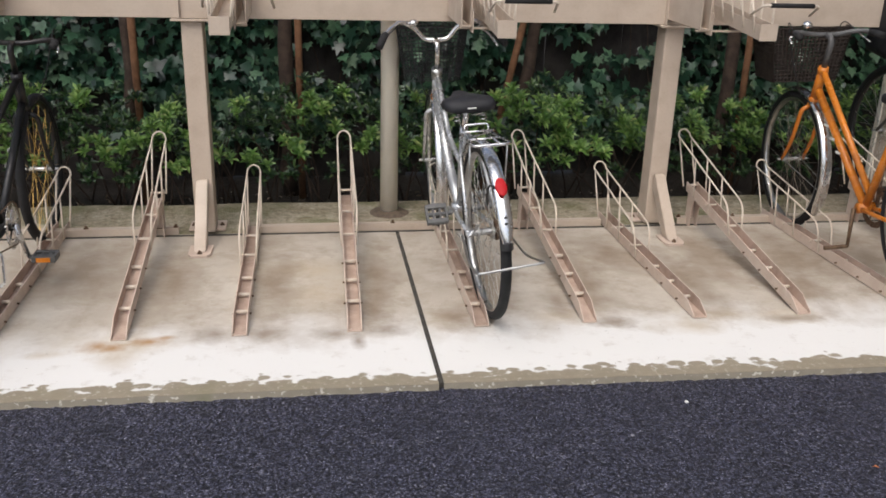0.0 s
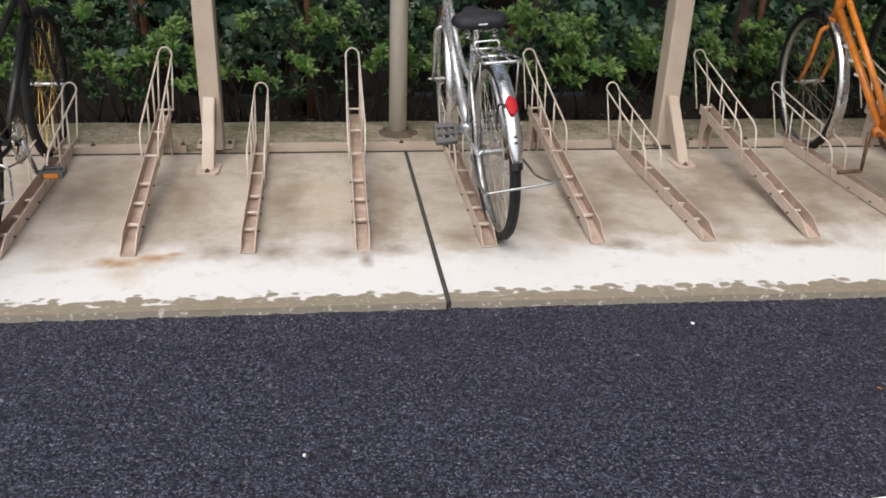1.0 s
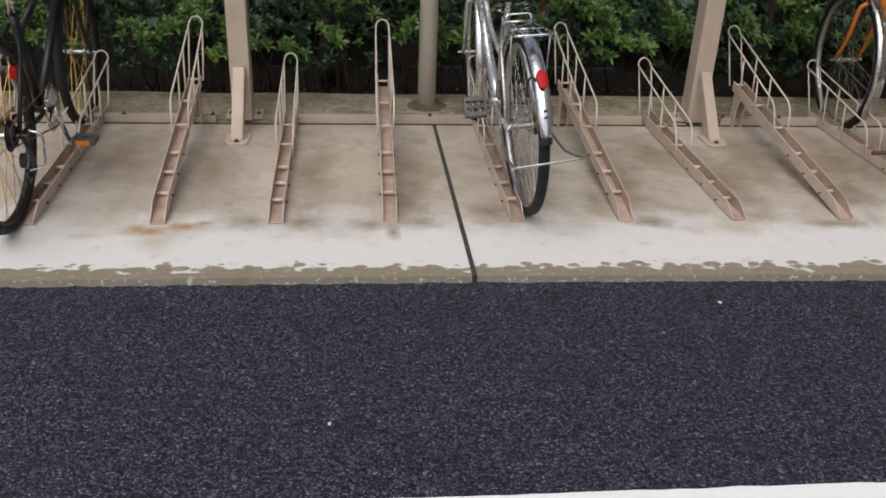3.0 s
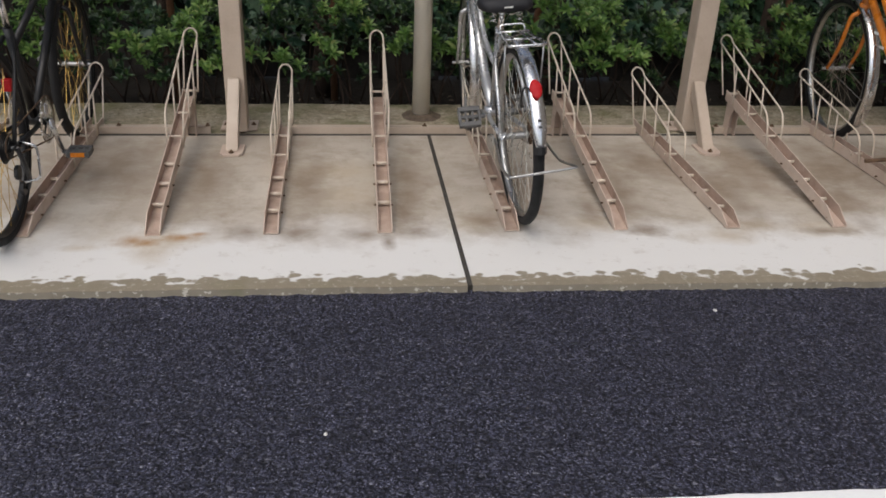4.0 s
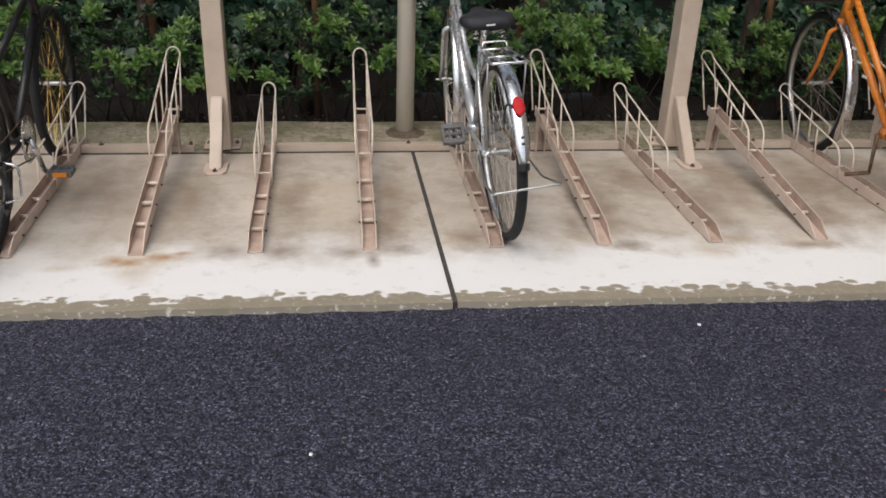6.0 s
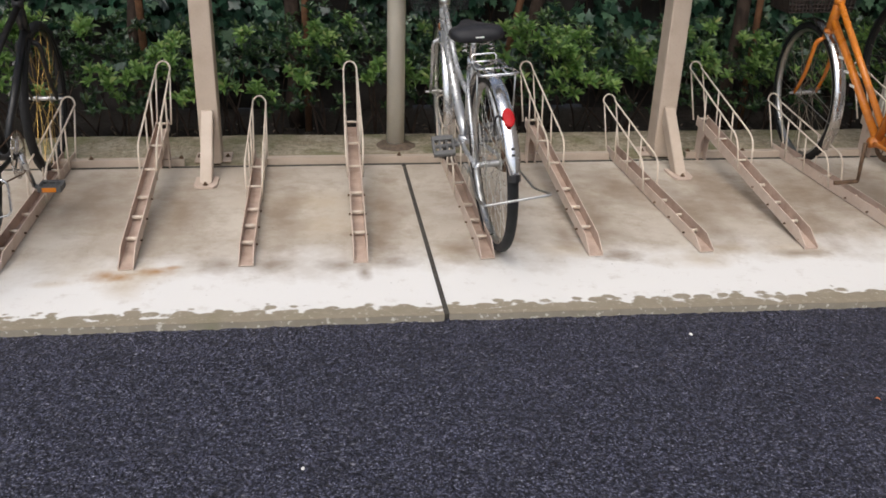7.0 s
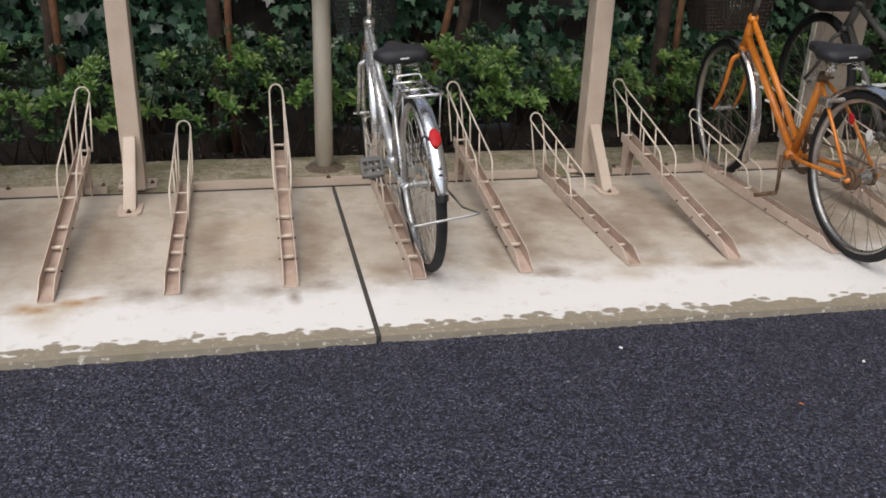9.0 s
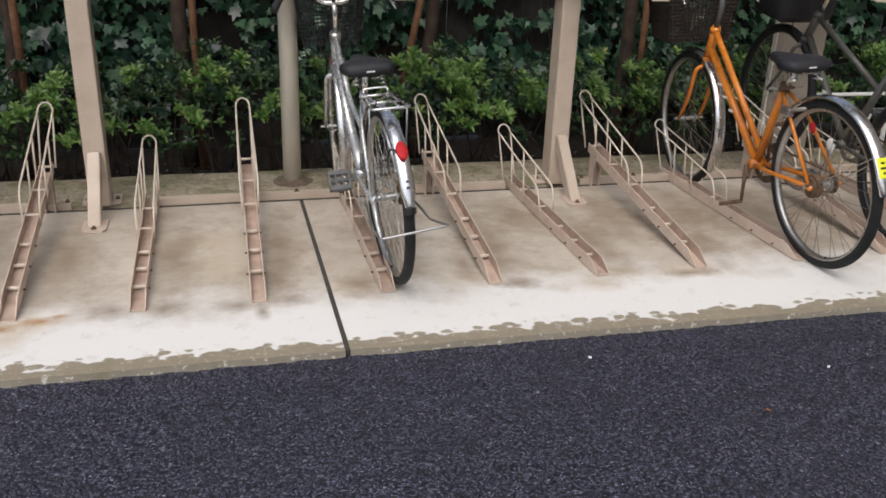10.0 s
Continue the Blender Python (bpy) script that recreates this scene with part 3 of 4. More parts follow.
# ---- roof over the rack, unseen above the picture, added and sized to shade it ----
tagged(mesh_object("ceiling_shade", box(-9.0, 4.95, 1.05, 1.95, 3.40, 3.45), ROOF), "unseen beige sheet roof added to shade the bicycle rack", "roof", kind="structure")

# ---- a plain wall added out of view to block skylight from the right ----
tagged(mesh_object("wall_sky_blocker", box(5.0, 5.25, -9.0, 2.8, -0.1, 12.0), DULL_BOARD), "plain dull beige wall, unseen, added to block skylight from the right", "wall", kind="structure")

# ---- planting behind the rack ----
def leaf_mesh(name, groups, mat):
    """groups: arrays of (verts, faces) joined into one mesh."""
    vs, fs, k = [], [], 0
    for v, f in groups:
        vs.append(v)
        fs.append(f + k)
        k += len(v)
    me = bpy.data.meshes.new(name)
    v, f = np.concatenate(vs), np.concatenate(fs)
    me.vertices.add(len(v))
    me.vertices.foreach_set("co", v.ravel())
    me.loops.add(f.size)
    me.loops.foreach_set("vertex_index", f.ravel())
    me.polygons.add(len(f))
    me.polygons.foreach_set("loop_start", np.arange(len(f)) * f.shape[1])
    me.polygons.foreach_set("use_smooth", np.ones(len(f), bool))
    me.update(calc_edges=True)
    me.validate()
    me.materials.append(mat)
    return me


def blade(length, width, fold):
    """A lance-shaped leaf along +x, folded at the midrib: eight triangles."""
    xs_ = (0.0, 0.30, 0.66, 1.0)
    hw = (0.02, 0.42, 0.50, 0.0)
    v = [(0, 0, 0)]
    for t, h in zip(xs_[1:3], hw[1:3]):
        v += [(t, 0, 0.05 * t), (t, h, fold * h), (t, -h, fold * h)]
    v.append((1, 0, -0.06))
    v = np.array(v, float) * (length, width, length)
    f = np.array([(0, 1, 2), (0, 3, 1), (1, 4, 5), (1, 5, 2), (1, 3, 6), (1, 6, 4), (4, 7, 5), (4, 6, 7)])
    return v, f


def turn(axis_z, axis_x):
    z = axis_z / np.linalg.norm(axis_z)
    x = axis_x - z * (axis_x @ z)
    x /= np.linalg.norm(x)
    return np.stack([x, np.cross(z, x), z], 1)


def rosette(centre, up, size, gen, n=8):
    """A shoot tip: a whorl of leaves round a short stem."""
    out = []
    r0 = turn(up, np.array([1.0, 0.17, 0.1]))
    for i in range(n):
        a = 2.4 * i + gen.uniform(-0.3, 0.3)
        rise = 0.15 + 0.95 * i / n + gen.uniform(-0.15, 0.15)
        d = np.array([math.cos(a) * math.cos(rise), math.sin(a) * math.cos(rise), math.sin(rise)])
        nrm = np.array([-math.cos(a) * math.sin(rise), -math.sin(a) * math.sin(rise), math.cos(rise)])
        v, f = blade(size * gen.uniform(0.7, 1.1), size * 0.30, 0.35)
        r = r0 @ turn(nrm, d)
        out.append((v @ r.T + centre + r0[:, 2] * size * 0.12 * i / n, f))
    return out


def hedge_front(x):
    return 2.13 + 0.07 * noise.noise((x * 1.3, 0, 7)) + 0.05 * noise.noise((x * 4.1, 2, 7))


def hedge_top(x):
    return 0.50 + 0.10 * noise.noise((x * 1.7, 5, 1)) + 0.08 * noise.noise((x * 5.3, 8, 1))


def azalea_bush(cx, width, seed):
    gen = np.random.default_rng(seed)
    t = thing("azalea_bush", "bright green azalea bush with leafy shoot tips and dark bare stems", "shrub", "azalea hedge")
    groups, fresh, stems = [], [], bmesh.new()
    n = int(width * 760)
    for _ in range(n):
        x = cx + gen.uniform(-0.5, 0.5) * width * 1.12
        top, fr = hedge_top(x), hedge_front(x)
        depth = gen.random() ** 1.7
        h = gen.uniform(0.0, 1.0) ** 0.75
        z = 0.07 + (top - 0.07) * h
        clump = noise.noise((x * 5.6, z * 8.6, seed * 0.1 + depth * 2.0)) + 0.25 * noise.noise((x * 15, z * 19, 3.0))
        if clump < 0.06 and depth < 0.80 or (z < 0.20 and gen.random() < 0.55 - clump):
            continue
        bulge = 0.13 * math.sin(math.pi * min(1, (z - 0.05) / top)) + 0.17 * clump
        y = fr + 0.06 - bulge + depth * 0.5
        up = np.array([gen.normal(0, 0.35), -0.65 - gen.random() * 0.5 + depth * 0.6, 0.9 + gen.normal(0, 0.25)])
        # Upper outer tips get the brighter leaves: young growth plus painted light.
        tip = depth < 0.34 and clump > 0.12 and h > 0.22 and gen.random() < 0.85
        spot = np.array([x, y - (0.03 if tip else 0.0), z + (0.09 * max(0, clump) + (0.03 if tip else 0)) * h])
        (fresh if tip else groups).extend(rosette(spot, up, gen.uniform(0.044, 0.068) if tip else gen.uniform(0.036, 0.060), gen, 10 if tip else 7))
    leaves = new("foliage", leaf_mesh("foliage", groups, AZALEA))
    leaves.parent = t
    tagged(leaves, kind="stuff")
    shoots = new("young_lit_foliage", leaf_mesh("young_lit_foliage", fresh, YOUNG_LIT))
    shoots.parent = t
    tagged(shoots, "yellow-green young shoot tips, coloured brighter to look lit", kind="stuff")
    for _ in range(int(width * 22)):
        x = cx + gen.uniform(-0.5, 0.5) * width
        y = hedge_front(x) + gen.uniform(0.08, 0.42)
        p = Vector((x, y, -0.15))
        pts = [p]
        d = Vector((gen.normal(0, 0.3), gen.normal(-0.1, 0.2), 1.0)).normalized()
        for _k in range(5):
            d = (d + Vector((gen.normal(0, 0.2), gen.normal(0, 0.2), 0.05))).normalized()
            pts.append(pts[-1] + d * gen.uniform(0.08, 0.13))
        tube(pts, gen.uniform(0.004, 0.009), 5, bm=stems, r_end=0.002)
    tagged(part("undergrowth", stems, BARK, t, "thin dark bare stems", smooth=True), kind="stuff")
    return t


for i in range(13):
    azalea_bush(-3.4 + 0.66 * i, 0.66, 20 + i)


def ivy_leaf(size):
    """A five-lobed ivy leaf, slightly cupped."""
    rim = [(0.0, -0.05), (0.30, -0.22), (0.52, 0.02), (0.34, 0.22), (0.50, 0.52), (0.20, 0.50), (0.0, 1.0),
           (-0.20, 0.50), (-0.50, 0.52), (-0.34, 0.22), (-0.52, 0.02), (-0.30, -0.22)]
    v = [(0, 0.25, 0.0)] + [(x, y, -0.16 * (x * x + (y - 0.25) ** 2)) for x, y in rim]
    f = [(0, 1 + i, 1 + (i + 1) % 12) for i in range(12)]
    return np.array(v, float) * size, np.array(f)


gen = np.random.default_rng(5)
groups = []
for _ in range(900):
    v, f = blade(gen.uniform(0.018, 0.042), gen.uniform(0.008, 0.016), 0.5)
    r = turn(np.array([gen.normal(0, 0.5), gen.normal(0, 0.5), 1.0]), np.array([gen.normal(), gen.normal(), 0.1]))
    x = gen.uniform(-3.6, 4.8)
    groups.append((v @ r.T + (x, 2.06 + gen.random() ** 1.6 * 0.6, -0.145 + gen.random() * 0.012), f))
litter = new("leaf_litter", leaf_mesh("leaf_litter", groups, LITTER))
tagged(litter, "dry brown fallen leaves on the soil under the hedge", "leaf litter", kind="stuff")

BARE = ((0.74, 0.42, 0.17, 0.12), (-0.34, 0.60, 0.13, 0.12), (1.75, 0.55, 0.2, 0.08))      # where the boards show


def ivy_curtain(x0, x1, seed):
    gen = np.random.default_rng(seed)
    t = thing("ivy", "dense dark green ivy that covers the board fence", "climber", "ivy on the fence")
    groups = []
    for _ in range(int((x1 - x0) * 1500)):
        x = gen.uniform(x0, x1)
        z = gen.uniform(0.12, 1.75)
        depth = gen.random()
        clump = noise.noise((x * 3.2, z * 3.2, 11.0))
        bare = noise.noise((x * 1.4, z * 2.0, 31.0)) + (0.20 if z < 0.62 else 0.0) - 0.02
        if bare > 0.40 or any(((x - bx) / bw) ** 2 + ((z - bz) / bh) ** 2 < 1 for bx, bz, bw, bh in BARE) or (clump < -0.25 and depth < 0.5):
            continue
        y = 3.02 - 0.14 * max(0.0, clump + 0.25) - 0.13 * depth
        nrm = np.array([gen.normal(0, 0.75), -1.0, 0.65 + gen.normal(0, 0.8)])
        down = np.array([gen.normal(0, 0.5), -0.1, -1.0])
        v, f = ivy_leaf(gen.uniform(0.042, 0.098))
        r = turn(nrm, np.array([1.0, gen.normal(0, 0.2), gen.normal(0, 0.45)]))
        r = np.stack([-r[:, 0], -r[:, 1], r[:, 2]], 1) if gen.random() < 0.85 else r
        groups.append((v @ r.T + (x, y, z), f))
    leaves = new("foliage", leaf_mesh("foliage", groups, IVY))
    leaves.parent = t
    tagged(leaves, kind="stuff")
    vines = bmesh.new()
    for _ in range(int((x1 - x0) * 5)):
        x, z = gen.uniform(x0, x1), -0.1
        pts = []
        while z < 1.7:
            pts.append((x, 3.03 - gen.random() * 0.02, z))
            x += gen.normal(0, 0.04)
            z += 0.14
        tube(pts, 0.006, 5, bm=vines, r_end=0.002)
    tagged(part("vines", vines, BARK, t, "thin brown climbing stems", smooth=True), kind="stuff")
    return t


for i in range(6):
    ivy_curtain(-4.2 + 1.6 * i, -2.6 + 1.6 * i, 60 + i)

fence = thing("board_fence", "weathered grey upright board fence under the ivy", "fence")
for z in (0.35, 1.35):
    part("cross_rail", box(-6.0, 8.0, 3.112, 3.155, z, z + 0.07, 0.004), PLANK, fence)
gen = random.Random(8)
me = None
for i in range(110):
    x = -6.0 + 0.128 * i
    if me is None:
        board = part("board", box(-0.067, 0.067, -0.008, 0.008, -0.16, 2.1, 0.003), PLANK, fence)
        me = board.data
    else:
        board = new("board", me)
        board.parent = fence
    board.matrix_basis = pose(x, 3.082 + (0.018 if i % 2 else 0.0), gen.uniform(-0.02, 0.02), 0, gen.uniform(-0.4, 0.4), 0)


def young_tree(x, y, r, seed, stake_dx, lean=0.0, stake_lean=0.0):
    g = random.Random(seed)
    t = thing("young_tree", "slim dark brown tree trunk behind the hedge", "tree", "staked trees")
    bm = bmesh.new()
    pts = [(x + lean * z + 0.012 * g.uniform(-1, 1), y + 0.012 * g.uniform(-1, 1), z) for z in [-0.16 + 0.15 * k for k in range(16)]]
    tube(pts, r, 12, bm=bm, r_end=r * 0.72)
    for v in bm.verts:
        v.co += Vector((v.co.x - x, v.co.y - y, 0)).normalized() * 0.006 * noise.noise(v.co * 30)
    part("trunk", bm, BARK, t, smooth=True)
    limb = bmesh.new()
    for k in range(5):
        z = 1.5 + 0.12 * k
        a = g.uniform(0, 6.28)
        tube([(x + lean * z, y, z), (x + lean * z + 0.2 * math.cos(a), y + 0.2 * math.sin(a), z + 0.25), (x + lean * z + 0.45 * math.cos(a), y + 0.45 * math.sin(a), z + 0.6)], 0.014, 6, bm=limb, r_end=0.005)
    tagged(part("limbs", limb, BARK, t, smooth=True), kind="stuff")
    gg = np.random.default_rng(seed)
    groups = []
    for _ in range(160):
        a, rr = gg.uniform(0, 6.28), gg.uniform(0.1, 0.6)
        groups += rosette(np.array([x + rr * math.cos(a), y + rr * math.sin(a), gg.uniform(1.75, 2.5)]), np.array([gg.normal(0, 0.4), gg.normal(0, 0.4), 1.0]), 0.07, gg, 6)
    crown = new("crown", leaf_mesh("crown", groups, AZALEA))
    crown.parent = t
    tagged(crown, kind="stuff")
    s = thing("tree_stake", "reddish brown round wooden stake beside a tree", "stake", "tree stakes")
    part("post", tube([(x + stake_dx - 0.2 * stake_lean, y - 0.06, -0.16), (x + stake_dx + 1.6 * stake_lean, y - 0.06, 1.6)], 0.021, 12), STAKE, s, smooth=True)
    return t


young_tree(-1.385, 2.60, 0.040, 1, 0.040)
young_tree(-0.535, 2.68, 0.048, 2, 0.075)
young_tree(0.835, 2.70, 0.042, 3, -0.165, lean=0.10, stake_lean=0.20)
young_tree(2.13, 2.62, 0.046, 4, 0.10, lean=0.04)

# a cream board and a white pipe rail beside the hedge
board = thing("panel", "dull beige painted board that stands before the hedge", "panel")
part("board", box(2.715, 3.03, 1.89, 1.915, 0.0, 1.3, 0.004), DULL_BOARD, board)
part("edge_strip", box(2.703, 2.713, 1.885, 1.92, 0.0, 1.3, 0.002), POLE, board)
pipe = thing("pipe_rail", "low white painted pipe rail beside the hedge", "rail")
part("pipe", tube([(3.06, 1.93, 0.35), (4.95, 1.93, 0.35)], 0.011, 12), ROADPAINT, pipe, smooth=True)
for x in (3.6, 4.85):
    part("upright", tube([(x, 1.93, -0.1), (x, 1.93, 0.335)], 0.015, 12), ROADPAINT, pipe, smooth=True)

post = thing("pipe_post", "pale grey steel pipe post at the hedge's end", "post")
part("pipe", tube([(4.31, 3.0, -0.16), (4.31, 3.0, 1.9)], 0.024, 14), POST_GREY, post, smooth=True)

# ---- bicycles ----
R = 0.334


def wheel(parent, y, name, rim_mat, spoke_mat, hub_r, lean_spokes=16, turn_deg=0.0):
    """Rim with tyre, hub and crossed spokes; the rim is the wheel's own mesh."""
    c = Vector((0, y, R))
    ring = lambda r, x=0.0: [c + Vector((x, r * math.cos(a), r * math.sin(a))) for a in (2 * math.pi * k / 56 for k in range(56))]
    bm = bmesh.new()
    prof = [(-0.012, R - 0.043), (-0.014, R - 0.030), (-0.010, R - 0.026), (0.010, R - 0.026), (0.014, R - 0.030), (0.012, R - 0.043), (0.0, R - 0.047)]
    rings = []
    for k in range(56):
        a = 2 * math.pi * k / 56
        rings.append([bm.verts.new(c + Vector((px, pr * math.cos(a), pr * math.sin(a)))) for px, pr in prof])
    for i in range(56):
        a, b = rings[i], rings[(i + 1) % 56]
        for k in range(7):
            bm.faces.new((a[k], a[(k + 1) % 7], b[(k + 1) % 7], b[k]))
    w = part(name, bm, rim_mat, parent, smooth=True)
    part("tyre", tube(ring(R - 0.0195), 0.0195, 12, closed=True), RUBBER, w, "black rubber tyre", smooth=True)
    bm = tube([c + Vector((-0.05, 0, 0)), c + Vector((0.05, 0, 0))], hub_r * 0.45, 12)
    for s in (-1, 1):
        tube([c + Vector((s * 0.026, 0, 0)), c + Vector((s * 0.031, 0, 0))], hub_r, 16, bm=bm)
    tube([c + Vector((-0.075, 0, 0)), c + Vector((0.075, 0, 0))], 0.006, 8, bm=bm)
    part("hub", bm, ALLOY, w, smooth=False)
    spoke_me = {}
    for k in range(2 * lean_spokes):
        side = 1 if k % 2 else -1
        cross = 1 if (k // 2) % 2 else -1
        key = (side, cross)
        if key not in spoke_me:
            a1 = cross * 1.25
            ob = part("spoke", tube([(side * 0.028, hub_r * 0.9 * math.cos(a1), hub_r * 0.9 * math.sin(a1)), (side * 0.004, R - 0.036, 0)], 0.00115, 4), spoke_mat, w)
            spoke_me[key] = ob.data
        else:
            ob = new("spoke", spoke_me[key])
            ob.parent = w
        ob.matrix_basis = Matrix.Translation(c) @ Matrix.Rotation(2 * math.pi * k / (2 * lean_spokes), 4, "X")
    bm = tube([c + Vector((0, 0, -(R - 0.034))), c + Vector((0, 0, -(R - 0.075)))], 0.003, 6)
    v = part("valve", bm, DARKPLASTIC, w)
    v.matrix_basis = Matrix.Translation(c) @ Matrix.Rotation(radians(turn_deg), 4, "X") @ Matrix.Translation(-c)
    return w


def fender(parent, y, a0, a1, mat, label, width=0.027):
    bm = bmesh.new()
    c = Vector((0, y, R))
    prof = [(width * math.sin(b), R + 0.020 - 0.016 * (1 - math.cos(b * 0.9))) for b in (-1.5, -1.0, -0.5, 0, 0.5, 1.0, 1.5)]
    prof += [(px * 0.93, pr - 0.0025) for px, pr in prof[::-1]]
    n, rings = 44, []
    for k in range(n + 1):
        a = radians(a0 + (a1 - a0) * k / n)
        taper = min(1.0, 0.55 + 6 * min(k, n - k) / n)
        rings.append([bm.verts.new(c + Vector((px * taper, pr * math.cos(a), pr * math.sin(a)))) for px, pr in prof])
    for a, b in zip(rings, rings[1:]):
        for k in range(14):
            bm.faces.new((a[k], a[(k + 1) % 14], b[(k + 1) % 14], b[k]))
    bm.faces.new(rings[0]), bm.faces.new(rings[-1][::-1])
    f = part("fender", bm, mat, parent, label, smooth=True)
    mid = radians((a0 + a1) / 2 + 0.33 * (a1 - a0))
    for s in (-1, 1):
        part("fender_stay", tube([(s * 0.045, y, R), (s * 0.028, y + (R + 0.005) * math.cos(mid), R + (R + 0.005) * math.sin(mid))], 0.0022, 6), ALLOY, f)
    return f


def fender_tip():
    """The dark lip that closes the lower end of a rear mudguard."""
    bm = bmesh.new()
    rows_ = []
    for deg in (167.5, 169.5, 171.5):
        a = radians(deg)
        rows_.append([bm.verts.new((px, (R + lift) * math.cos(a), R + (R + lift) * math.sin(a)))
                      for px, lift in ((-0.022, 0.004), (-0.013, 0.018), (0.0, 0.0225), (0.013, 0.018), (0.022, 0.004), (0.012, 0.010), (0.0, 0.013), (-0.012, 0.010))])
    for a, b in zip(rows_, rows_[1:]):
        for k in range(8):
            bm.faces.new((a[k], a[(k + 1) % 8], b[(k + 1) % 8], b[k]))
    bm.faces.new(rows_[0]), bm.faces.new(rows_[-1][::-1])
    return bm


def saddle(parent, y, z, mat, label, length=0.27):
    """A padded saddle lofted from nose to broad rear, on rails with coil springs."""
    bm = bmesh.new()
    rings = []
    rows_ = [(0.0, 0.070, -0.012, 0.030), (0.02, 0.098, 0.006, 0.052), (0.08, 0.104, 0.010, 0.060), (0.14, 0.072, 0.003, 0.052), (0.20, 0.040, 0.000, 0.045), (0.255, 0.026, -0.004, 0.040), (0.275, 0.012, -0.014, 0.022)]
    for dy, w, top, drop in rows_:
        ring = []
        for k in range(16):
            a = 2 * math.pi * k / 16
            sx, sz = math.cos(a), math.sin(a)
            ring.append(bm.verts.new((w * math.copysign(abs(sx) ** 0.7, sx), y + dy, z + top - drop / 2 + drop / 2 * math.copysign(abs(sz) ** 0.6, sz))))
        rings.append(ring)
    for a, b in zip(rings, rings[1:]):
        for k in range(16):
            bm.faces.new((a[k], a[(k + 1) % 16], b[(k + 1) % 16], b[k]))
    bm.faces.new(rings[0]), bm.faces.new(rings[-1][::-1])
    s = part("saddle", bm, mat, parent, label, smooth=True)
    for sx in (-1, 1):
        part("rail", tube(rounded([(sx * 0.05, y + 0.04, z - 0.05), (sx * 0.022, y + 0.10, z - 0.075), (sx * 0.018, y + 0.23, z - 0.04)], 0.03), 0.004, 6), CHROME, s, smooth=True)
        coil = [(sx * 0.05 + 0.013 * math.cos(t), y + 0.04 + 0.013 * math.sin(t), z - 0.085 + 0.0013 * t * 2) for t in (0.5 * k for k in range(44))]
        part("spring", tube(coil, 0.0025, 5), CHROME, s, smooth=True)
    part("badge", box(-0.016, 0.016, y - 0.0035, y - 0.0015, z - 0.026, z - 0.021), WHITE_TAG, s, "small pale badge strip")
    return s


def bicycle(label, frame_mat, m, wb=1.09, style="stagger", fenders=None, spoke=None, rim=None, bar="swept", bar_z=0.98, seat_z=0.84,
            crank=200.0, carrier=False, basket=None, stand=False, steer=0.0, crank_mat=None, derailleur=False, grip_mat=None, head_up=0.0, reflector=True, front_guard=(50, 210), basket_w=0.15, bar_mat=None, basket_r=0.0022, bare_pedals=False, pedal_tilt=0.0):
    t = thing("bicycle", label, "bicycle", "parked bicycles", m)
    spoke, rim, crank_mat, grip_mat = spoke or SPOKE, rim or ALLOY, crank_mat or ALLOY, grip_mat or RUBBER
    ra, bb = Vector((0, 0, R)), Vector((0, 0.455, 0.285))
    hb, ht = Vector((0, wb - 0.135, 0.625 + head_up * 0.5)), Vector((0, wb - 0.195, 0.79 + head_up))
    st = Vector((0, 0.315, 0.665))
    # frame
    bm = tube([hb, ht], 0.021, 14)
    tube([bb, st], 0.0165, 12, bm=bm)
    tube([bb + Vector((-0.036, 0, 0)), bb + Vector((0.036, 0, 0))], 0.022, 14, bm=bm)
    for k in (0.1, 0.9):
        q = hb.lerp(ht, k)
        tube([q - Vector((0, 0.0, 0.012)), q + Vector((0, 0, 0.012))], 0.024, 14, bm=bm)
    if style == "stagger":
        tube([hb.lerp(ht, 0.42), bb + Vector((0, 0.01, 0.012))], 0.0175, 12, bm=bm)
        tube([hb.lerp(ht, 0.90), bb.lerp(st, 0.17)], 0.0145, 12, bm=bm)
    elif style == "loop":
        tube(rounded([hb.lerp(ht, 0.45), (0, 0.66, 0.40), bb], 0.12), 0.023, 14, bm=bm)
        tube(rounded([hb.lerp(ht, 0.95), (0, 0.62, 0.53), bb.lerp(st, 0.55)], 0.15), 0.013, 12, bm=bm)
    else:
        tube([hb.lerp(ht, 0.25), bb], 0.0165, 12, bm=bm)
        tube([hb.lerp(ht, 0.85), bb.lerp(st, 0.80)], 0.0135, 12, bm=bm)
    for s in (-1, 1):
        tube(rounded([bb + Vector((s * 0.025, -0.02, 0)), (s * 0.045, 0.30, 0.30), ra + Vector((s * 0.062, 0, 0))], 0.1), 0.0095, 10, bm=bm)
        tube(rounded([st + Vector((s * 0.014, -0.01, -0.03)), (s * 0.042, 0.20, 0.56), ra + Vector((s * 0.062, 0.005, 0.012))], 0.1), 0.0075, 10, bm=bm)
        tube([ra + Vector((s * 0.060, 0.022, 0)), ra + Vector((s * 0.060, -0.022, 0))], 0.016, 8, bm=bm, flat=0.3)
    f = part("frame", bm, frame_mat, t, smooth=True)
    for k in (0.30, 0.42, 0.54):
        q = hb.lerp(ht, 0.3).lerp(bb, k)
        part("mark", box(q.x - 0.0185, q.x - 0.0172, q.y - 0.018, q.y + 0.018, q.z - 0.006, q.z + 0.006), WHITE_TAG, f, "pale unreadable frame marking")
    # front end, turned about the head tube
    axis = (ht - hb).normalized()
    turned = Matrix.Translation(hb) @ Matrix.Rotation(radians(steer), 4, axis) @ Matrix.Translation(-hb)
    crown = hb - axis * 0.015
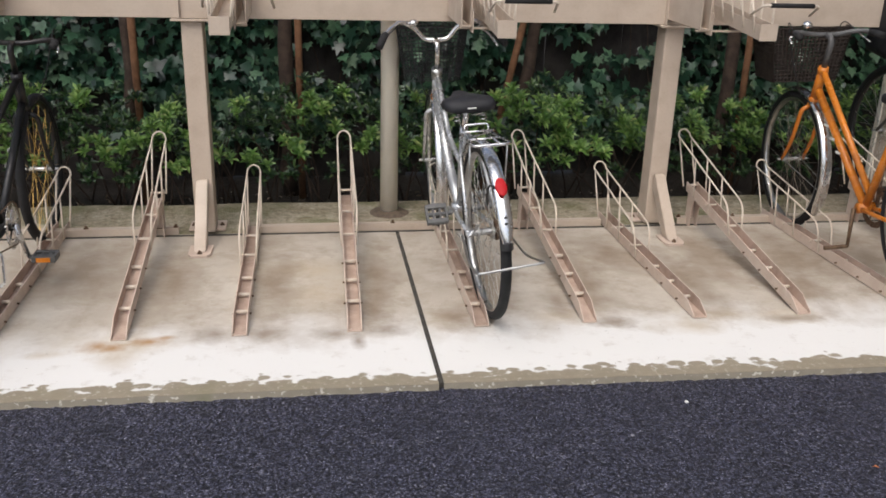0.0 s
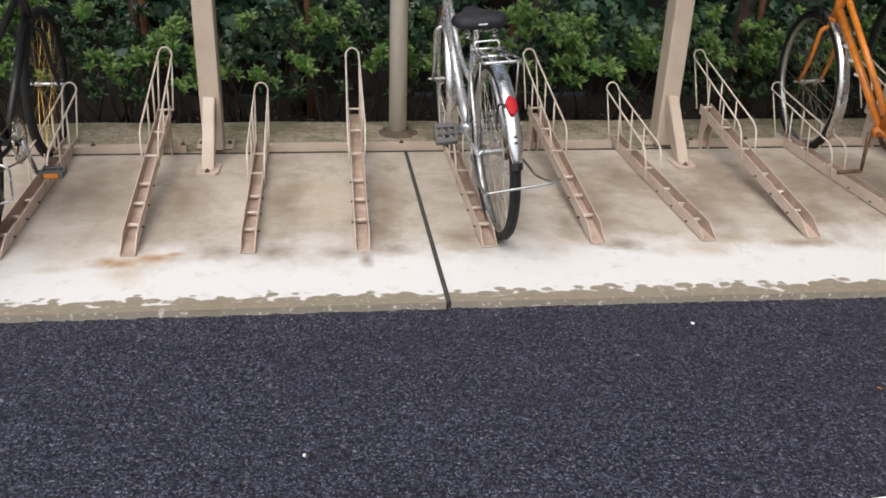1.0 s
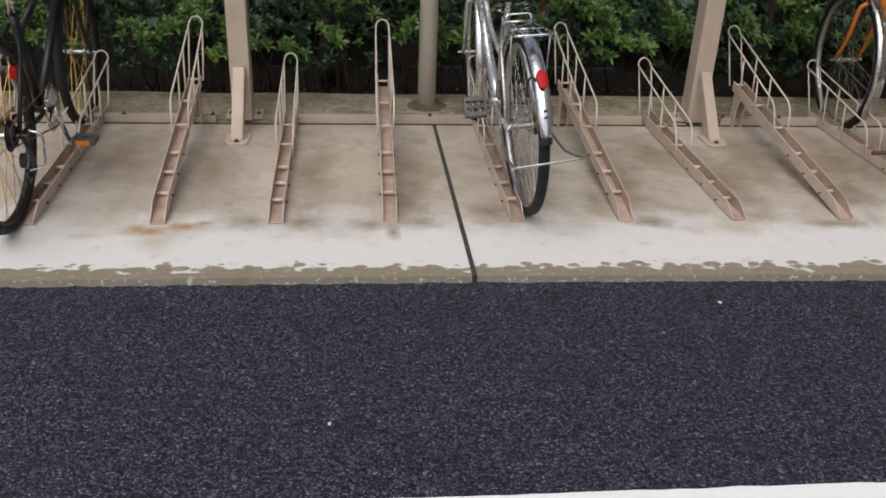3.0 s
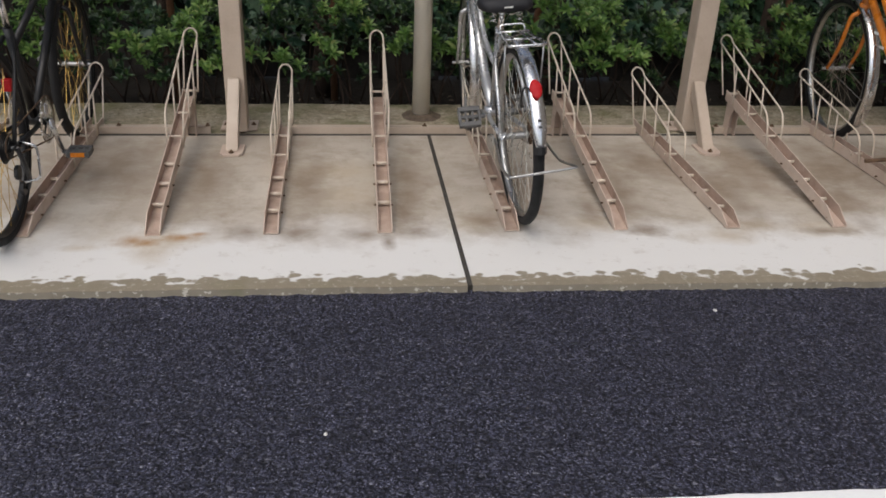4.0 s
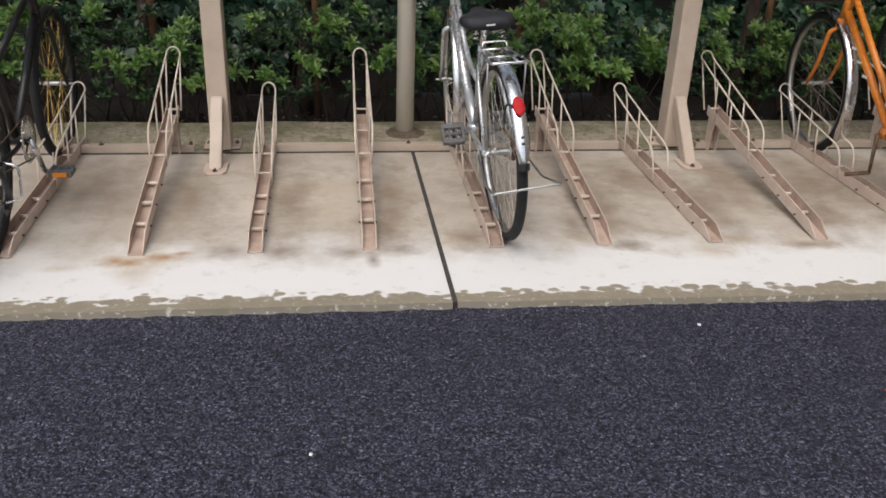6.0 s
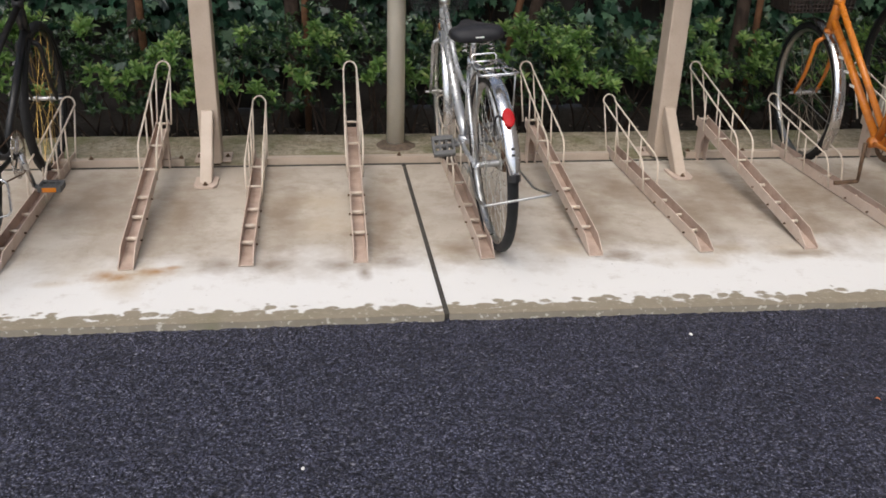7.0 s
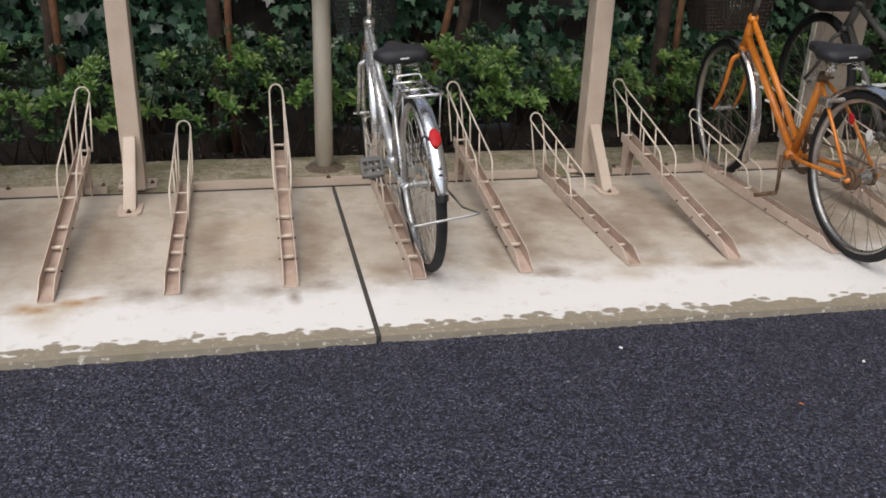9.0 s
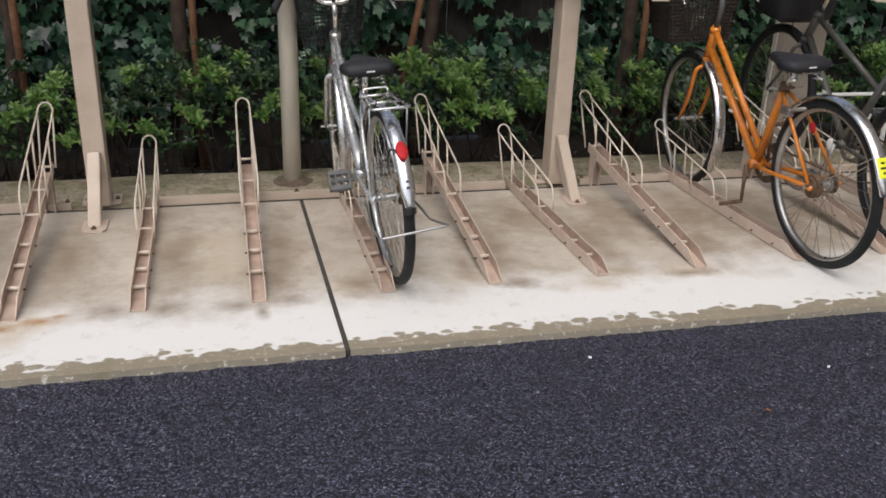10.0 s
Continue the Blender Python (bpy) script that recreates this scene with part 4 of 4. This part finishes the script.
    bm = tube([crown - axis * 0.004, hb - axis * 0.001], 0.024, 14)
    for s in (-1, 1):
        tube(rounded([crown + Vector((0, 0, 0)), crown + Vector((s * 0.046, 0, -0.012)), (s * 0.050, wb - 0.075, 0.44), (s * 0.052, wb, R)], 0.09), 0.0115, 10, bm=bm, r_end=0.008)
    fk = part("fork", bm, frame_mat, t, smooth=True)
    fw = wheel(t, wb, "front_wheel", rim, spoke, 0.022, 16, 70)
    front = [fk, fw]
    if fenders:
        front.append(fender(t, wb, *front_guard, fenders, "silver metal mudguard"))
    sx = ht + axis * 0.10
    bar_c = Vector((0, wb - 0.195 - 0.02, bar_z - 0.045))
    bm = tube(rounded([ht, sx, bar_c + Vector((0, -0.01, -0.01)), bar_c + Vector((0, 0.035, 0))], 0.03), 0.0125, 12)
    stem = part("stem", bm, bar_mat or CHROME, t, "metal handlebar stem", smooth=True)
    front.append(stem)
    c = bar_c + Vector((0, 0.035, 0))
    bm = bmesh.new()
    if bar == "swept":
        half = [(0.0, 0.0, 0.0), (0.05, 0.005, 0.0), (0.105, 0.0, 0.065), (0.165, -0.03, 0.085), (0.225, -0.14, 0.055), (0.262, -0.27, 0.015)]
    elif bar == "narrow":
        half = [(0.0, 0.0, 0.0), (0.05, 0.0, 0.0), (0.10, 0.0, 0.010), (0.145, -0.01, 0.016), (0.170, -0.04, 0.014), (0.185, -0.13, 0.008)]
    elif bar == "short":
        half = [(0.0, 0.0, 0.0), (0.06, 0.0, 0.0), (0.12, 0.0, 0.022), (0.185, -0.03, 0.034), (0.225, -0.10, 0.026), (0.245, -0.19, 0.012)]
    else:
        half = [(0.0, 0.0, 0.0), (0.06, 0.0, 0.0), (0.13, 0.01, 0.03), (0.20, -0.02, 0.04), (0.255, -0.10, 0.035), (0.285, -0.20, 0.02)]
    pts = [c + Vector((-x, y, z)) for x, y, z in half[::-1]] + [c + Vector(p) for p in half[1:]]
    tube(rounded(pts, 0.035), 0.0105, 12, bm=bm)
    hbar = part("handlebar", bm, bar_mat or CHROME, t, "bent silver handlebar", smooth=True)
    front.append(hbar)
    for s in (-1, 1):
        p4, p5 = (Vector((s * half[k][0], half[k][1], half[k][2])) + c for k in (-2, -1))
        part("grip", tube([p4.lerp(p5, 0.18), p4.lerp(p5, 1.02)], 0.0155, 12), grip_mat, hbar, "dark rubber hand grip", smooth=True)
        p3 = Vector((s * half[-3][0], half[-3][1], half[-3][2])) + c
        part("brake_lever", tube(rounded([p3 + Vector((0, 0.0, -0.012)), p4 + Vector((0, 0.045, -0.025)), p4.lerp(p5, 0.6) + Vector((0, 0.045, -0.04))], 0.03), 0.0048, 8, flat=0.6), CHROME, hbar, smooth=True)
        part("brake_cable", tube(rounded([p3 + Vector((0, 0.02, -0.01)), c + Vector((s * 0.13, 0.13, 0.06)), c + Vector((s * 0.08, 0.12, -0.16)), crown + Vector((s * 0.03, 0.05, 0.03))], 0.12, 8), 0.0025, 6), DARKPLASTIC, hbar, smooth=True)
    bm = bmesh.new()
    bmesh.ops.create_uvsphere(bm, u_segments=14, v_segments=8, radius=0.024, matrix=Matrix.Translation(c + Vector((-0.10, -0.005, 0.075 if bar == "swept" else 0.045))) @ Matrix.Diagonal((1, 1, 0.75, 1)))
    part("bell", bm, CHROME, hbar, "small round chrome bell", smooth=True)
    if basket:
        bm = bmesh.new()
        y0, y1, z0, z1 = wb - 0.06, wb + 0.22, 0.72, 0.97
        def corner(u, v, k):
            w = basket_w + 0.035 * k
            return Vector((u * w, (y0 + y1) / 2 + v * (0.10 + 0.03 * k), z0 + (z1 - z0) * k))
        for k in range(15):
            q = k / 14
            tube([corner(-1, -1, q), corner(1, -1, q), corner(1, 1, q), corner(-1, 1, q)], basket_r if k < 14 else 0.005, 4, closed=True, bm=bm)
        for u in range(19):
            a = -1 + u / 9
            for v in (-1, 1):
                tube([corner(a, v, 0), corner(a, v, 1)], basket_r, 4, bm=bm)
                tube([corner(v, a, 0), corner(v, a, 1)], basket_r, 4, bm=bm)
            tube([corner(a, -1, 0), corner(a, 1, 0)], basket_r, 4, bm=bm)
        front.append(tagged(part("basket", bm, basket, t, "dark wire mesh front basket"), kind="stuff"))
    for ob in front:
        ob.matrix_basis = turned @ ob.matrix_basis
    # rear end
    rw = wheel(t, 0.0, "rear_wheel", rim, spoke, 0.030, 18, 250)
    if fenders:
        rf = fender(t, 0.0, 30, 169, fenders, "silver metal mudguard with a red reflector")
        if reflector:
            a = radians(136)
            d = Vector((0, math.cos(a), math.sin(a)))
            bm = bmesh.new()
            bmesh.ops.create_uvsphere(bm, u_segments=18, v_segments=10, radius=1.0,
                                      matrix=Matrix.Translation(ra + d * (R + 0.030)) @ Matrix.Rotation(a - math.pi / 2, 4, "X") @ Matrix.Diagonal((0.021, 0.036, 0.008, 1)))
            part("reflector", bm, RED, rf, "red oval reflector", smooth=True)
            p0, wide_ = ra + d * (R + 0.024), 0.037
            loop = [p0 + Vector((-0.012, 0, 0)), p0 + Vector((-wide_, 0.01, 0.012)), p0 + Vector((-wide_ - 0.006, 0.03, -0.03)), p0 + Vector((-0.034, 0.06, -0.075))]
            part("lamp_cable", tube(rounded(loop, 0.02), 0.0038, 8), DARKPLASTIC, rf, "black cable round the mudguard", smooth=True)
            part("flap", fender_tip(), DARKPLASTIC, rf, "black plastic mudguard end")
            for k, da in enumerate((17, 20.5)):
                a = radians(136 + da)
                d = Vector((0, math.cos(a), math.sin(a)))
                bm = box(-0.006, 0.006, -0.004, 0.004, 0.0, 0.0015)
                bm.transform(Matrix.Translation(ra + d * (R + 0.0205)) @ Matrix.Rotation(a - math.pi / 2, 4, "X"))
                part("mark", bm, DARKPLASTIC, rf, "small dark unreadable marking")
        else:
            for a0, a1, mat, w in ((146, 158, YELLOW, 0.020), (148.5, 149.8, DARKPLASTIC, 0.012), (151.5, 152.8, DARKPLASTIC, 0.014), (154.5, 155.8, DARKPLASTIC, 0.010)):
                bm = bmesh.new()
                lift = 0.0212 if mat is YELLOW else 0.0222
                rows_ = []
                for q in range(7):
                    a = radians(a0 + (a1 - a0) * q / 6)
                    rows_.append([bm.verts.new(ra + Vector((dx, (R + lift - drop) * math.cos(a), (R + lift - drop) * math.sin(a)))) for dx, drop in ((-w, 0.004), (0, 0), (w, 0.004))])
                for a, b in zip(rows_, rows_[1:]):
                    for q in range(2):
                        bm.faces.new((a[q], a[q + 1], b[q + 1], b[q]))
                part("sticker" if mat is YELLOW else "mark", bm, mat, rf, "yellow permit sticker" if mat is YELLOW else "dark unreadable sticker line", smooth=True)
    saddle(t, st.y - 0.16, seat_z, SADDLE, "black padded vinyl saddle")
    part("seat_post", tube([st - Vector((0, -0.01, 0.03)), (0, st.y - 0.052, seat_z - 0.055)], 0.0125, 12), CHROME, t, "silver seat post", smooth=True)
    # drive
    bm = bmesh.new()
    ring_c = bb + Vector((0.043, 0, 0))
    n = 40
    outer, inner = [], []
    for k in range(n * 2):
        a = 2 * math.pi * k / (n * 2)
        r = 0.093 if k % 2 else 0.088
        outer.append([bm.verts.new(ring_c + Vector((dx, r * math.cos(a), r * math.sin(a)))) for dx in (-0.0015, 0.0015)])
        inner.append([bm.verts.new(ring_c + Vector((dx, 0.066 * math.cos(a), 0.066 * math.sin(a)))) for dx in (-0.0015, 0.0015)])
    for k in range(n * 2):
        j = (k + 1) % (n * 2)
        for a, b, c2, d2 in ((outer[k][0], outer[j][0], outer[j][1], outer[k][1]), (inner[k][0], inner[j][0], inner[j][1], inner[k][1]),
                             (outer[k][0], outer[j][0], inner[j][0], inner[k][0]), (outer[k][1], outer[j][1], inner[j][1], inner[k][1])):
            bm.faces.new((a, b, c2, d2))
    for k in range(5):
        a = 2 * math.pi * k / 5
        tube([ring_c + Vector((0, 0.015 * math.cos(a), 0.015 * math.sin(a))), ring_c + Vector((0, 0.07 * math.cos(a), 0.07 * math.sin(a)))], 0.009, 8, bm=bm, flat=0.35)
    part("chainring", bm, crank_mat, t, "toothed metal chainring")
    cog = ra + Vector((0.043, 0, 0))
    bm = bmesh.new()
    tube([cog + Vector((-0.004, 0, 0)), cog + Vector((0.003, 0, 0))], 0.036, 20, bm=bm)
    part("sprocket", bm, RUST, t, "brown rear sprocket")
    chain = [cog + Vector((0.001, 0.0, 0.037)), ring_c + Vector((0, 0.0, 0.091))]
    chain += [ring_c + Vector((0, 0.091 * math.sin(a), 0.091 * math.cos(a))) for a in (0.4 * k for k in range(1, 8))]
    chain += [cog + Vector((0.001, 0.0, -0.037))] + [cog + Vector((0.001, -0.037 * math.cos(a), 0.037 * math.sin(a))) for a in (-0.8, 0.0, 0.8)]
    part("chain", tube(chain, 0.0038, 6, closed=True, flat=0.8), RUST, t, "dull brown chain")
    if derailleur:
        bm = tube(rounded([cog + Vector((0.03, -0.01, 0.0)), cog + Vector((0.045, 0.0, -0.06)), cog + Vector((0.035, 0.05, -0.13)), cog + Vector((0.02, 0.06, -0.17))], 0.03), 0.009, 8)
        for dz, dy in ((-0.10, 0.03), (-0.17, 0.06)):
            tube([cog + Vector((0.0, dy, dz)), cog + Vector((0.012, dy, dz))], 0.026, 14, bm=bm)
        part("derailleur", bm, DARKPLASTIC, t, "black rear derailleur", smooth=False)
        part("guard", tube(rounded([ra + Vector((0.07, 0.03, 0.01)), ra + Vector((0.125, 0.03, 0.0)), ra + Vector((0.125, 0.02, -0.12)), ra + Vector((0.07, 0.02, -0.13))], 0.03), 0.005, 8), CHROME, t, "bent chrome derailleur guard", smooth=True)
        bm = bmesh.new()
        for k in range(6):
            tube([ra + Vector((0.030 + 0.004 * k, 0, 0)), ra + Vector((0.032 + 0.004 * k, 0, 0))], 0.055 - 0.005 * k, 24, bm=bm)
        part("cassette", bm, DARKPLASTIC, t, "black stacked sprockets")
    for s, ang in ((1, crank), (-1, crank + 180)):
        a = radians(ang)
        d = Vector((0, math.cos(a), math.sin(a)))
        e = bb + d * 0.165
        p0_, p1_ = bb + Vector((s * 0.052, 0, 0)), e + Vector((s * 0.068, 0, 0))
        cr = part("crank", tube([p0_, p1_], 0.0125, 10, r_end=0.009, flat=0.75), crank_mat, t, smooth=True)
        q = p1_ + Vector((s * 0.062, 0, 0))
        bm = tube([p1_, p1_ + Vector((s * 0.105, 0, 0))], 0.009, 10)
        for dy in () if bare_pedals else (-0.032, 0.032):
            box(q.x - 0.044, q.x + 0.044, q.y + dy - 0.010, q.y + dy + 0.010, q.z - 0.013, q.z + 0.013, 0.003, bm)
        for dx in () if bare_pedals else (-0.04, 0.04):
            box(q.x + dx - 0.005, q.x + dx + 0.005, q.y - 0.0225, q.y + 0.0225, q.z - 0.011, q.z + 0.011, 0.0, bm)
        tilt = Matrix.Translation(q) @ Matrix.Rotation(radians(pedal_tilt), 4, "X") @ Matrix.Translation(-q)
        if not bare_pedals:
            for dx in (-0.014, 0.014):
                box(q.x + dx - 0.004, q.x + dx + 0.004, q.y - 0.0225, q.y + 0.0225, q.z - 0.008, q.z + 0.008, 0.0, bm)
        bm.transform(tilt)
        part("pedal", bm, RUST if bare_pedals else GREYPLASTIC, cr, "bare rusty pedal axle" if bare_pedals else "grey ribbed plastic pedal")
        for dy in () if bare_pedals else (-0.0432, 0.0432):
            bm = box(q.x - 0.026, q.x + 0.026, q.y + dy - 0.0012, q.y + dy + 0.0012, q.z - 0.009, q.z + 0.009)
            bm.transform(tilt)
            part("pedal_reflector", bm, AMBER if derailleur else GREYPLASTIC, cr)
    if carrier:
        z = 0.705
        back = 0.085
        car = part("carrier", tube(rounded([(-0.05, back, z - 0.01), (-0.07, -0.15, z), (0.07, -0.15, z), (0.05, back, z - 0.01)], 0.03), 0.0056, 8), CHROME, t, "short chrome rod luggage carrier with a low hoop", smooth=True)
        for x in (-0.03, 0.03):
            part("rod", tube([(x, -0.15, z), (x, back, z - 0.01)], 0.0036, 6), CHROME, car, smooth=True)
        for y in (-0.03, back):
            part("rod", tube([(-0.064, y, z - 0.006), (0.064, y, z - 0.006)], 0.0040, 6), CHROME, car, smooth=True)
        for s in (-1, 1):
            part("strut", tube([(s * 0.068, -0.10, z - 0.004), (s * 0.066, -0.005, R + 0.03)], 0.0032, 6), ALLOY, car, smooth=True)
            part("strut", tube([(s * 0.050, back, z - 0.01), (s * 0.02, 0.27, 0.63)], 0.0045, 6), CHROME, car, smooth=True)
        hoop = rounded([(-0.045, back, z - 0.008), (-0.045, back + 0.012, z + 0.018), (0.045, back + 0.012, z + 0.018), (0.045, back, z - 0.008)], 0.012)
        part("hoop", tube(hoop, 0.0038, 8), CHROME, car, smooth=True)
    if stand:
        bm = tube(rounded([(-0.085, 0.01, R - 0.01), (-0.105, -0.20, 0.29), (-0.118, -0.385, 0.330), (0.118, -0.385, 0.345), (0.105, -0.20, 0.30), (0.085, 0.01, R - 0.01)], 0.02), 0.0046, 8)
        part("stand", bm, ALLOY, t, "folded-up dull steel rear stand", smooth=True)
        coil = [(-0.08 + 0.008 * math.cos(k), 0.02 + 0.004 * k, 0.30 + 0.008 * math.sin(k)) for k in (0.6 * i for i in range(40))]
        part("stand_spring", tube(coil, 0.0018, 4), ALLOY, t)
    return t


grey_bike = bicycle("silver city bicycle with black saddle and chrome carrier in a channel", SILVER, pose(0.258, 0.562, 0.0, 0, -4.2, 2.6), wb=1.06,
                    style="loop", fenders=CHROME, carrier=True, stand=True, basket=DARKPLASTIC, crank=-12.0, bar="swept", bar_z=0.975, seat_z=0.795, basket_w=0.125, steer=-5.0, pedal_tilt=48.0)
band = [Vector((0.0, 0.925 - 0.06 * k, 0.625 + 0.165 * k)) for k in (0.22, 0.40)]
part("sticker", tube(band, 0.0222, 14), AMBER, grey_bike, "small amber sticker on the head tube", smooth=True)
band = [Vector((0.0, 0.925 - 0.06 * k, 0.625 + 0.165 * k)) for k in (0.94, 1.10)]
part("headset", tube(band, 0.0255, 14), ALLOY, grey_bike, "dull alloy headset cup", smooth=True)
orange_bike = bicycle("orange city bicycle with silver mudguards and a rusty drive", ORANGE, pose(2.017, 0.405, 0.0, 0, -4.0, -0.8) @ Matrix.Scale(1.03, 4), wb=1.09, head_up=0.025, steer=-4.0, spoke=AGED_SPOKE, rim=ALLOY,
                      style="stagger", fenders=CHROME, crank=85.0, bar="narrow", bar_z=1.0, seat_z=0.79, bar_mat=GREYPLASTIC, crank_mat=RUST, basket=BASKET, bare_pedals=True, basket_r=0.0042, reflector=False, front_guard=(70, 214))
black_bike = bicycle("black bicycle with golden spokes and a chrome chainring", BLACK, pose(-1.575, 0.43, 0.0, 0, 0.8, 1.6),
                     style="diamond", spoke=GOLD, rim=BLACK, crank=292.0, bar_mat=BLACK, bar="narrow", bar_z=0.955, seat_z=0.92, derailleur=True, crank_mat=CHROME)
light = part("tail_light", box(-0.016, 0.016, 0.205, 0.235, 0.465, 0.51, 0.006), RED, black_bike, "red tail light")
part("light_bracket", box(-0.012, 0.012, 0.225, 0.29, 0.513, 0.535, 0.004), CHROME, light)
dim_bike = bicycle("dull grey bicycle with a black bag in a raised channel", DARKGREY, pose(2.47, 0.50, 0.012, 7.5, 0, -2),
                   style="diamond", rim=BLACK, crank=100.0, bar="flat", bar_z=1.0, seat_z=0.86)
bm = box(-0.16, 0.16, 0.98, 1.26, 0.70, 1.02, 0.05)
part("bag", bm, SADDLE, dim_bike, "black cloth front bag", smooth=True)

for y, z, mat, label in ((0.108, 0.537, RED, "red round spoke reflector"), (-0.010, 0.503, WHITE_TAG, "cream oval spoke reflector")):
    bm = bmesh.new()
    bmesh.ops.create_uvsphere(bm, u_segments=16, v_segments=8, radius=1.0, matrix=Matrix.Translation((0.0, y, z)) @ Matrix.Diagonal((0.006, 0.020, 0.024, 1)))
    part("spoke_reflector", bm, mat, orange_bike, label, smooth=True)

# the orange bicycle's drum brake, ring lock and seat clamp
hub_y, hub_z = 0.0, R
bm = tube([(-0.030, hub_y, hub_z), (-0.052, hub_y, hub_z)], 0.047, 28)
tube([(-0.052, hub_y, hub_z), (-0.060, hub_y, hub_z)], 0.036, 24, bm=bm)
drum = part("drum_brake", bm, RUST, orange_bike, "brown rusted drum brake")
part("brake_arm", tube(rounded([(-0.063, hub_y, hub_z), (-0.066, 0.06, hub_z - 0.035), (-0.064, 0.15, hub_z - 0.022)], 0.03), 0.006, 8, flat=0.5), AGED_ALLOY, drum, smooth=True)
part("axle_nut", tube([(-0.060, hub_y, hub_z), (-0.082, hub_y, hub_z)], 0.010, 6), CHROME, drum)
lock_c = Vector((0.0, 0.215, 0.585))
bow = [lock_c + Vector((0.052 * math.cos(a), 0.10 * abs(math.sin(a)) * -0.75, 0.055 * math.sin(a) * 0.4)) for a in (math.pi * k / 12 for k in range(13))]
lock = part("ring_lock", tube(bow, 0.010, 10, flat=0.7), AGED_ALLOY, orange_bike, "dull steel ring lock round the rear wheel", smooth=True)
part("lock_case", box(-0.062, -0.034, 0.185, 0.245, 0.565, 0.60, 0.006), ALLOY, lock)
part("seat_clamp", tube([(0.0, 0.322, 0.640), (0.0, 0.313, 0.672)], 0.022, 14), RUST, orange_bike, "rusty seat clamp", smooth=True)
part("clamp_bolt", tube([(-0.030, 0.297, 0.655), (0.030, 0.297, 0.655)], 0.006, 8), RUST, orange_bike)

# ---- small litter ----
def fallen_leaf(x, y, turn_deg, mat, size, label):
    v, f = blade(size, size * 0.45, 0.5)
    ob = new("fallen_leaf", leaf_mesh("fallen_leaf", [(v, f)], mat))
    ob.matrix_basis = pose(x, y, -0.018, 8, 4, turn_deg)
    return tagged(ob, label, "leaf", "fallen leaves")


def pebble(x, y, r, seed):
    bm = bmesh.new()
    bmesh.ops.create_icosphere(bm, subdivisions=2, radius=r)
    for v in bm.verts:
        v.co = Vector((v.co.x * 1.3, v.co.y, v.co.z * 0.7)) * (1 + 0.25 * noise.noise(v.co * 60 + Vector((seed, 0, 0))))
    ob = mesh_object("pebble", bm, WHITE_TAG)
    ob.matrix_basis = pose(x, y, -0.026 + r * 0.5, 0, 0, 40 * seed)
    return tagged(ob, "small white pebble on the wet asphalt", "pebble", "loose pebbles")


DRY_LEAF = painted("dry_orange_leaf", (0.50, 0.17, 0.06), (0.30, 0.09, 0.04), 0.6, scale=60, amount=0.4)
fallen_leaf(1.190, -0.558, 130, DRY_LEAF, 0.020, "small dry orange leaf on the wet asphalt")
for i, (x, y, r) in enumerate(((1.55, -0.345, 0.0055), (-0.466, -0.695, 0.005), (0.785, -0.135, 0.0055))):
    pebble(x, y, r, i + 1)
